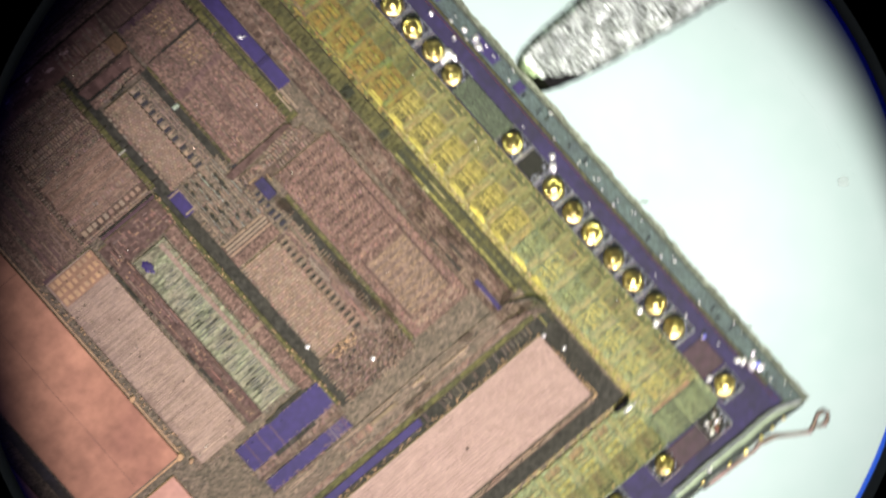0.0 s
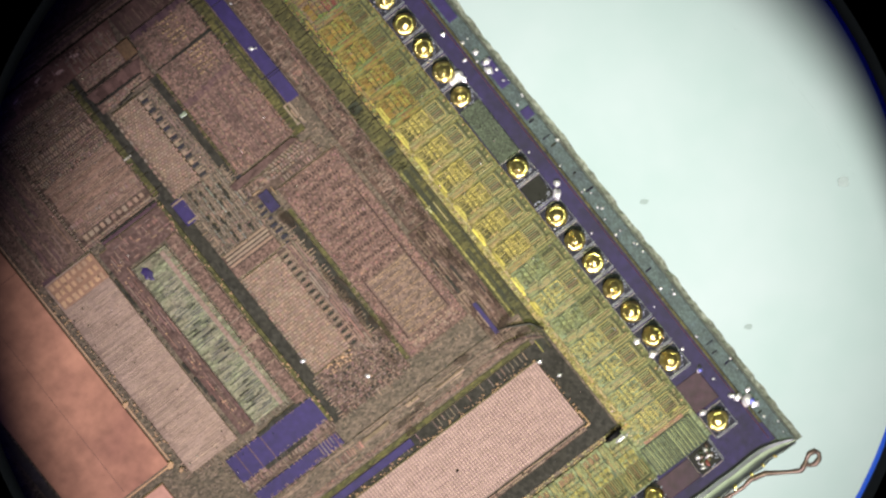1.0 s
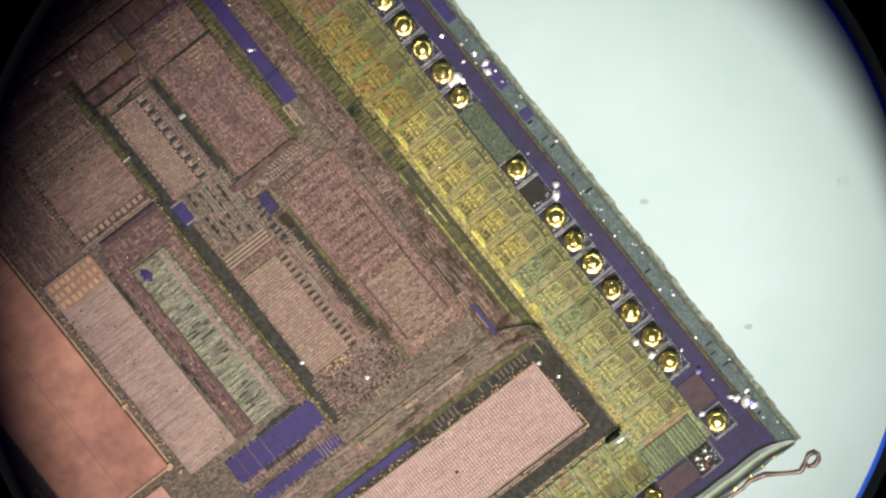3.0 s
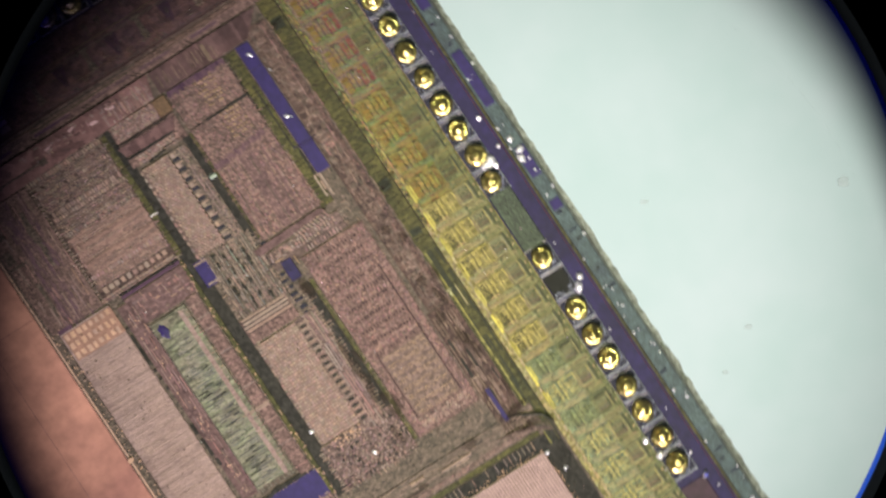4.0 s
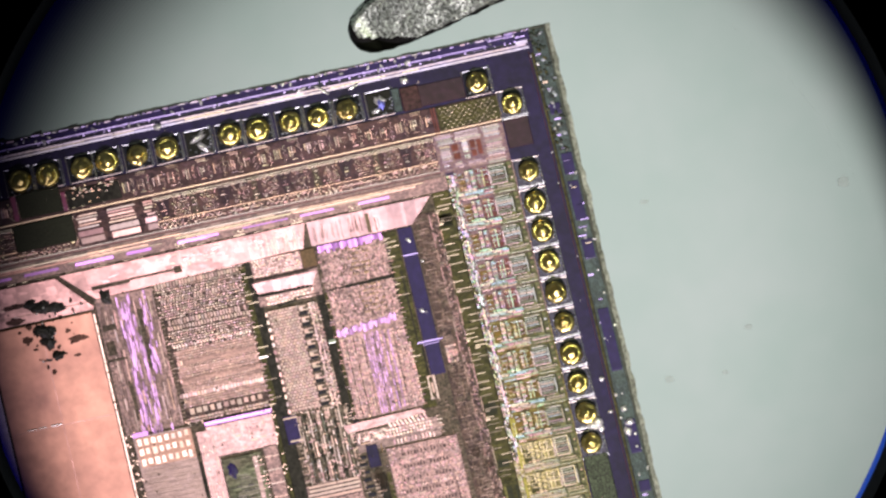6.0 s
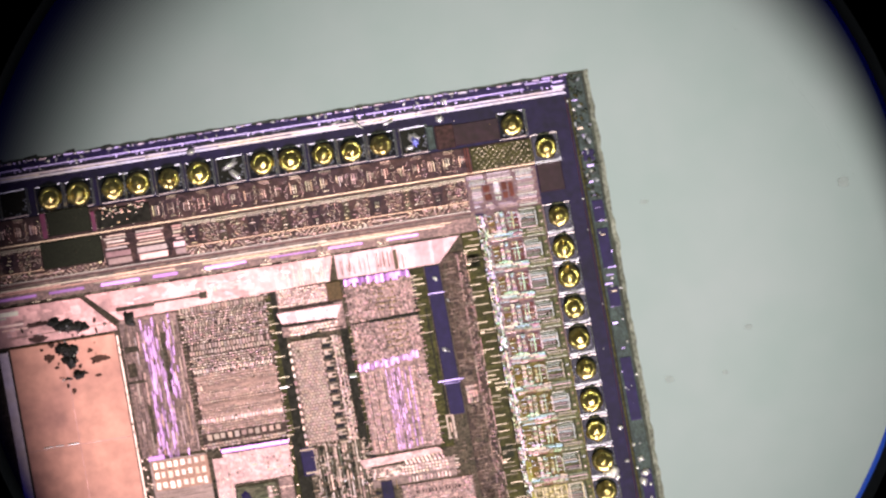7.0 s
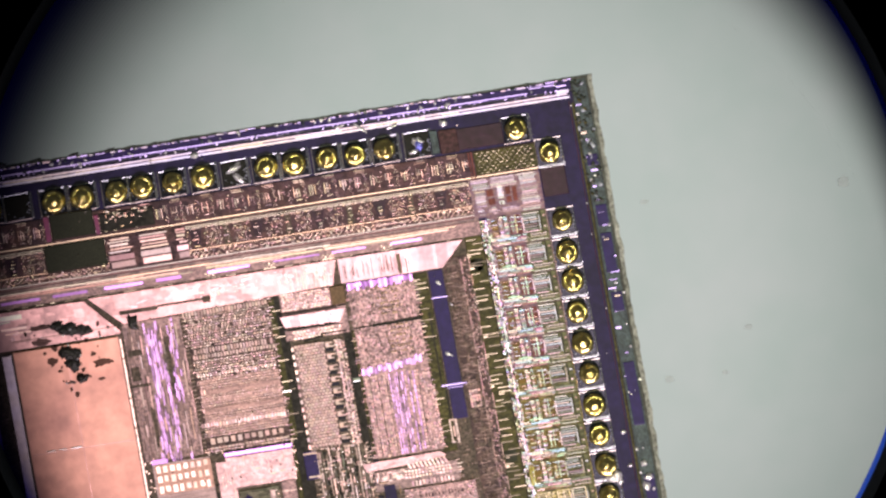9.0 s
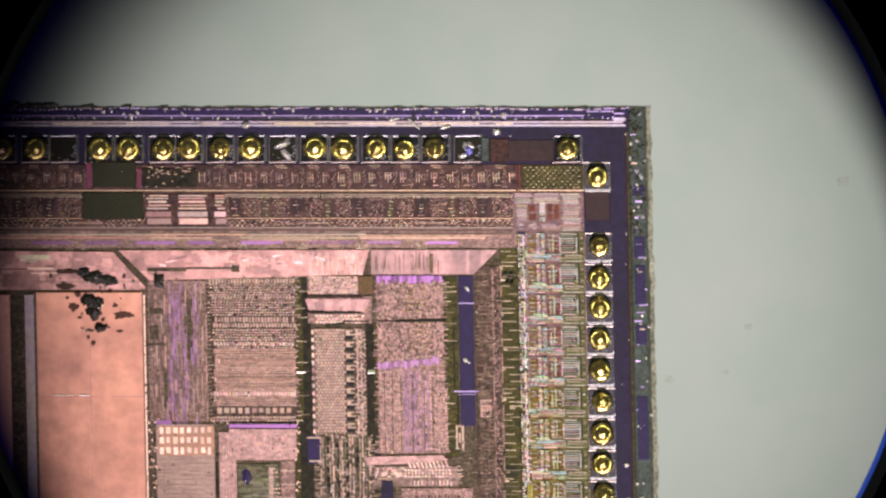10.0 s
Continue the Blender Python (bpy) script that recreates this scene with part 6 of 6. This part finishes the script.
def flecks():
    """Tiny metal flecks that lie at all angles over the circuitry and glint as the die turns."""
    rng = random.Random(81)
    faces = [(0, 2, 4), (2, 1, 4), (1, 3, 4), (3, 0, 4), (2, 0, 5), (1, 2, 5), (3, 1, 5), (0, 3, 5)]
    verts, tris = [], []
    for box, count in (((270, 490, 880, 1340), 420), ((914, 415, 1030, 1560), 420), ((60, 215, 1030, 405), 170), ((1034, 420, 1078, 1660), 120), ((300, 1380, 900, 1660), 110)):
        for _ in range(count):
            u, v = rng.uniform(box[0], box[2]), rng.uniform(box[1], box[3])
            x, y = plan(u, v)
            turn = Matrix.Rotation(rng.uniform(0, 6.28), 3, "Z") @ Matrix.Rotation(rng.uniform(0.2, 1.3), 3, "X")
            r = rng.uniform(0.7, 1.9)
            base = len(verts)
            for p in ((r, 0, 0), (-r, 0, 0), (0, r, 0), (0, -r, 0), (0, 0, r * 0.6), (0, 0, -r * 0.6)):
                q = turn @ Vector(p)
                verts.append((x + q.x * UNIT, y + q.y * UNIT, (TOP + 7.5) * UNIT + q.z * UNIT))
            tris += [tuple(base + i for i in f) for f in faces]
    piece("metal_grit", mesh_of("flecks", verts, tris), M["glint"], die, "tiny bright metal flecks on the circuitry", "stuff")
    for k in range(26):
        u, v = rng.choice(((rng.gauss(856, 16), rng.uniform(900, 1320)), (rng.uniform(560, 890), rng.gauss(1318, 14)), (rng.uniform(640, 700), rng.uniform(880, 1260))))
        lump("smudge", u, v, rng.uniform(8, 26), rng.uniform(4, 9), 1.0, "smudge", 800 + k, "dull brown smudge", rng.uniform(-1.8, -1.2) if v < 1280 else rng.uniform(-0.3, 0.3), TOP + 7.2)
    dots = scatter(rng, (515, 750, 524, 1245), 70, (1.5, 4), (1.2, 2.4)) + scatter(rng, (255, 740, 272, 1140), 60, (1.5, 5), (1.2, 2.6)) + scatter(rng, (388, 780, 401, 1170), 40, (1.5, 4), (1.2, 2.4))
    dots += scatter(rng, (300, 1364, 872, 1374), 130, (1.5, 4), (1.2, 2.4)) + scatter(rng, (864, 1370, 872, 1520), 40, (1.5, 4), (1.2, 2.4))
    lines("copper_dots", dots, "m_copper", die, TOP + 5.5, 1.6, 1.0, "copper-coloured dots along the block edges")
    for box in ((326, 1186, 521, 1234), (340, 1262, 512, 1284)):
        lines("stub_wiring", fringe(rng, box, 7.0, 7, 1.5, "nsew") + scatter(rng, (box[0], box[3] - 5, box[2], box[3] + 6), 40, (3, 9), (1.3, 2.2), 0.6), "m_tan", die, TOP + 4.4, 1.6, 1.0)


debris()
flecks()
torn_strip()


def loose_wire():
    """A torn gold wire that sticks out under the lower right corner of the die."""
    keys = [(905, 1765, 120), (960, 1768, 130), (1015, 1772, 138), (1032, 1769, 140), (1060, 1776, 138), (1092, 1798, 132), (1112, 1810, 130), (1124, 1806, 132), (1132, 1800, 134), (1142, 1795, 136), (1152, 1797, 134), (1156, 1805, 132), (1150, 1813, 130), (1139, 1816, 128), (1130, 1812, 130), (1126, 1805, 136)]
    pts, radii = [], []
    for i in range(len(keys) - 1):
        for f in (0, 0.33, 0.67):
            a, b = keys[i], keys[i + 1]
            u, v, z = (a[k] + (b[k] - a[k]) * f for k in range(3))
            pts.append((*plan(u, v), z * UNIT))
            radii.append((4.6 + 0.8 * math.sin(i * 2.1 + f * 3)) * UNIT)
    ob = piece("bond_wire", mesh_of("wire", *tube(pts, radii), True), M["dull_gold"], die, "torn gold bond wire curled at its end")
    return ob


loose_wire()


def chipped_edge():
    """A glassy scoop broken out of the lower edge: a lip that faces the edge, a dark hollow and a thin rim."""
    prof = [(0, 1.4), (1.5, 6.4), (3.5, 6.2), (9, 3.9), (11.5, 3.3), (18, 3.0), (26, 3.0), (28, 3.9), (29.4, 3.6), (31, 1.5)]
    verts, n = [], 40
    for i in range(n + 1):
        f = i / n
        u = 860 + 276 * f
        bow = 1.0 - max(0.0, (f - 0.72) / 0.28) ** 2.2
        v0 = 1733 + 24 * (1 - bow) + 1.6 * noise.noise((f * 6, 0, 0))
        for d, z in prof:
            w = d * (0.3 + 0.7 * bow) * (1 + 0.12 * noise.noise((f * 9, d * 0.2, 3)))
            verts.append((*plan(u, v0 + w), (TOP + 1 + z * (0.55 + 0.45 * bow)) * UNIT))
    m = len(prof)
    faces = [(i * m + k, i * m + k + 1, (i + 1) * m + k + 1, (i + 1) * m + k) for i in range(n) for k in range(m - 1)]
    piece("chipped_edge", mesh_of("chipped_edge", verts, faces, True), M["glassy"], die, "glassy grey scoop chipped from the edge")
    for k, (u, v, a) in enumerate(((912, 1757, 5), (968, 1762, 5), (1004, 1763, 6), (1040, 1763, 5), (1066, 1762, 4), (935, 1748, 6), (1092, 1762, 4))):
        lump("crumb", u, v, a, a * 0.7, 4, "gold" if k != 5 else "spark", 530 + k, "crumb of torn gold", 0.4 * k, TOP + 3)


chipped_edge()


# ---- the push needle ----
def push_needle():
    ob = new("push_needle")
    tagged(ob, "scratched grey steel needle with shade painted black on its blunt tip", "needle")
    prof = [(0.5, 0), (14, 3), (26, 9), (36, 20), (44, 38), (50, 62), (56, 100), (64, 170), (76, 320), (92, 620), (120, 1300)]
    steps = 64

    def turned(rows, name):
        """A round body with a flat ground on its upper side."""
        verts, faces = [], []
        for r, x in rows:
            for s in range(steps):
                a = 2 * math.pi * s / steps
                j = 1 + 0.05 * noise.noise((x * 0.05, 3 * math.cos(a), 3 * math.sin(a)))
                y, z = r * j * math.cos(a), r * j * math.sin(a)
                if x > 16:
                    ground = 1 - min(1.0, (x - 16) / 34)
                    z = min(z, (0.55 + 0.45 * ground + 0.04 * noise.noise((x * 0.03, y * 0.05, 1))) * r + 0.12 * y)
                verts.append((x * UNIT, y * UNIT, z * UNIT))
        for k in range(len(rows) - 1):
            for s in range(steps):
                faces.append((k * steps + s, k * steps + (s + 1) % steps, (k + 1) * steps + (s + 1) % steps, (k + 1) * steps + s))
        if name == "tip":
            faces.append(tuple(range(steps))[::-1])
        else:
            faces.append(tuple(range((len(rows) - 1) * steps, len(rows) * steps)))
        me = mesh_of(name, verts, faces, True)
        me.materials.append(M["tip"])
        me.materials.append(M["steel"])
        # shade painted in black on the tip, sides and underside; the flat stays steel
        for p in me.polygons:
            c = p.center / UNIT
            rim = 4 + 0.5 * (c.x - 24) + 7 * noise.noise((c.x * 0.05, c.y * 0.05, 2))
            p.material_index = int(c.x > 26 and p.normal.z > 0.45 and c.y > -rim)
        return me

    fine = []
    for (r0, x0), (r1, x1) in zip(prof[:-1], prof[1:]):
        n = max(2, int((x1 - x0) / 6))
        fine += [(r0 + (r1 - r0) * i / n, x0 + (x1 - x0) * i / n) for i in range(n)]
    cut = next(i for i, p in enumerate(fine) if p[1] >= 62)
    piece("shaft", turned(fine[cut:] + [prof[-1]], "shaft"), None, ob, "steel shaft with shade painted black round a bright ground flat")
    piece("tip", turned(fine[:cut + 1], "tip"), None, ob, "blunt tip with its shade painted black")
    return ob


needle = push_needle()

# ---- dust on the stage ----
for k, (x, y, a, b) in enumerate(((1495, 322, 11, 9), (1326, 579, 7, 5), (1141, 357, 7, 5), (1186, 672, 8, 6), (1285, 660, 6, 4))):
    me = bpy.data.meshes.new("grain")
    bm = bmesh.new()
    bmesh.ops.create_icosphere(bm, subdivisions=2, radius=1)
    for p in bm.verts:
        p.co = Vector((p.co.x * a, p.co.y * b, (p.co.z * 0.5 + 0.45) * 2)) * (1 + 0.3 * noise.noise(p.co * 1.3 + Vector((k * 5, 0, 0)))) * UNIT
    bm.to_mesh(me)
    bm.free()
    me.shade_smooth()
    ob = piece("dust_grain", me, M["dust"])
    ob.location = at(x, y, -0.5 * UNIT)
    tagged(ob, "tiny grey dust grain lying on the pale stage", "dust", "dust grains")


# ---- the microscope's black tube ----
def microscope_tube():
    ob = new("microscope_tube")
    tagged(ob, "slim black microscope tube with a round field stop on an arm", "microscope")
    eye = LENS + DIE_H * UNIT
    z = eye - 0.0125
    scale = (eye - z) / eye
    c = Vector((0, (441 - 485) * UNIT * scale, 0))
    r, far = 841 * UNIT * scale, 0.00036
    steps = 160

    def ring(rows, name, mat, label):
        verts = [(c.x + q * math.cos(2 * math.pi * s / steps), c.y + q * math.sin(2 * math.pi * s / steps), h) for q, h in rows for s in range(steps)]
        n = len(rows)
        faces = [(k * steps + s, k * steps + (s + 1) % steps, (k + 1) % n * steps + (s + 1) % steps, (k + 1) % n * steps + s) for k in range(n) for s in range(steps)]
        return piece(name, mesh_of(name, verts, faces), mat, ob, label)

    ring([(r, z), (far, z), (far, z + 0.00005), (r + 0.000004, z + 0.00005)], "field_stop", M["black"], "black field stop plate")
    ring([(far, z), (far + 0.0001, z), (far + 0.0001, eye + 0.008), (far, eye + 0.008)], "barrel", M["black"], "black barrel")
    # the stop's edge: a blue fringe, then vignette films that thin out inwards, wider towards one side
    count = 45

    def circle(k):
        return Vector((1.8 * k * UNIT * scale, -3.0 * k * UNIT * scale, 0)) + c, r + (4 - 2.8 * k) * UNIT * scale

    # added films: their darkness stands in for the light falloff at the field's edge
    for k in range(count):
        film = bpy.data.materials.new("vignette_film")
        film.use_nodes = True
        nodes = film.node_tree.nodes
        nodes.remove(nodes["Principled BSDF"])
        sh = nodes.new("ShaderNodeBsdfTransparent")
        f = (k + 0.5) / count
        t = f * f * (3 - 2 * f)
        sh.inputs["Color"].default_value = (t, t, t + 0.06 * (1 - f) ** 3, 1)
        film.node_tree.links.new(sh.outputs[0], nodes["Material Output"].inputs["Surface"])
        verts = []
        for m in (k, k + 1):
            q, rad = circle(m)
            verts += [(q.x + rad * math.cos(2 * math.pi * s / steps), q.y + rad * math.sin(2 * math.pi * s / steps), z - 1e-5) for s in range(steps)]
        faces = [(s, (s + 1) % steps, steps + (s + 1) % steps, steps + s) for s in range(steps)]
        piece("vignette_film", mesh_of("film", verts, faces), film, ob, "added dark film that paints the vignette at the stop's edge")
    # an added blue crescent along one side of the edge paints lens colour fringing
    tinted = bpy.data.materials.new("colour_fringe_film")
    tinted.use_nodes = True
    nodes = tinted.node_tree.nodes
    nodes.remove(nodes["Principled BSDF"])
    sh = nodes.new("ShaderNodeBsdfTransparent")
    sh.inputs["Color"].default_value = (0.06, 0.16, 0.95, 1)
    tinted.node_tree.links.new(sh.outputs[0], nodes["Material Output"].inputs["Surface"])
    verts = []
    for shift, rad in ((0.0, r + 4 * UNIT * scale), (-5.5 * UNIT * scale, r - 1.5 * UNIT * scale)):
        verts += [(c.x + shift + rad * math.cos(2 * math.pi * s / steps), c.y + rad * math.sin(2 * math.pi * s / steps), z - 2.5e-5) for s in range(steps)]
    faces = [(s, (s + 1) % steps, steps + (s + 1) % steps, steps + s) for s in range(steps)]
    piece("blue_fringe", mesh_of("fringe", verts, faces), tinted, ob, "added blue film that paints the lens's colour fringe")
    verts, faces = tube([(-0.018, 0.018, 0.0), (-0.018, 0.018, 0.05), (-0.018, 0.018, eye + 0.004)], [0.0015] * 3, 24)
    piece("pillar", mesh_of("pillar", verts, faces, True), M["black"], ob, "black pillar")
    verts, faces = tube([(-0.018, 0.018, eye + 0.003), (-0.009, 0.009, eye + 0.003), (-0.00033, 0.00033, eye + 0.003)], [0.0008, 0.0007, 0.0003], 20)
    piece("arm", mesh_of("arm", verts, faces, True), M["black"], ob, "black arm")
    return ob


microscope_tube()


# ---- what moves ----
def motions():
    rows = [(0.0, -516.7, 500.1, 40.15), (0.1, -502.0, 492.0, 38.4), (0.2, -493.5, 487.5, 37.45), (0.4, -492.3, 486.9, 37.33), (0.6, -491.5, 487.0, 37.33),
            (1.0, -491.0, 487.5, 37.31), (2.0, -492.5, 485.2, 37.33), (3.4, -493.2, 484.6, 37.38), (3.6, -488.0, 477.0, 37.1), (3.7, -468.4, 442.1, 36.04),
            (3.9, -437.3, 388.0, 33.9), (4.0, -416.5, 380.6, 32.4), (4.2, -395.4, 345.8, 31.02), (4.5, -346.5, 293.6, 26.09), (4.7, -341.0, 288.0, 25.48), (5.0, -310.2, 276.7, 22.51),
            (5.2, -289.5, 225.2, 21.4), (5.3, -232.5, 176.1, 18.37), (5.5, -182.5, 138.8, 15.98), (5.8, -132.9, 87.4, 12.8),
            (6.0, -118.0, 76.0, 12.2), (6.2, -112.0, 69.0, 11.39), (6.7, -80.0, 28.0, 9.8), (7.1, -66.0, 8.5, 8.97), (7.3, -65.1, 7.3, 8.95), (8.0, -64.5, 7.0, 8.95), (8.5, -64.0, 4.8, 8.95),
            (9.0, -61.5, 3.7, 8.95), (9.5, -61.5, 1.8, 8.93), (9.8, -61.3, 1.6, 8.9), (9.9, -50.0, 2.0, 7.2), (9.967, -3.0, 0.8, 0.4), (10.0, -0.2, 0.6, 0.0)]
    walk(die, [(t, pose(x * UNIT, y * UNIT, 0, 0, 0, a)) for t, x, y, a in rows])
    tips = [(0.0, 922, 142, 70, 34), (0.1, 942, 172, 70, 32), (0.2, 944, 182, 70, 32), (0.3, 966, 192, 80, 33), (0.4, 1020, 140, 300, 34), (0.6, 1500, -350, 900, 34), (1.2, 1700, -600, 1200, 32), (4.6, 1200, -700, 1200, 30), (5.2, 560, -220, 200, 28),
            (5.4, 526, -20, 75, 28), (5.5, 532, 8, 70, 28), (5.7, 572, 26, 70, 28), (5.8, 603, 58, 70, 29), (6.0, 624, 70, 70, 30), (6.2, 642, 80, 70, 30), (6.7, 690, 108, 75, 30), (6.9, 760, 20, 300, 30), (7.15, 1000, -350, 800, 30), (8.0, 1500, -600, 1200, 30), (10.0, 1500, -600, 1200, 30)]
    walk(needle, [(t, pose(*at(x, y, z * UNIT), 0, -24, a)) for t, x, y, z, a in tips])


motions()
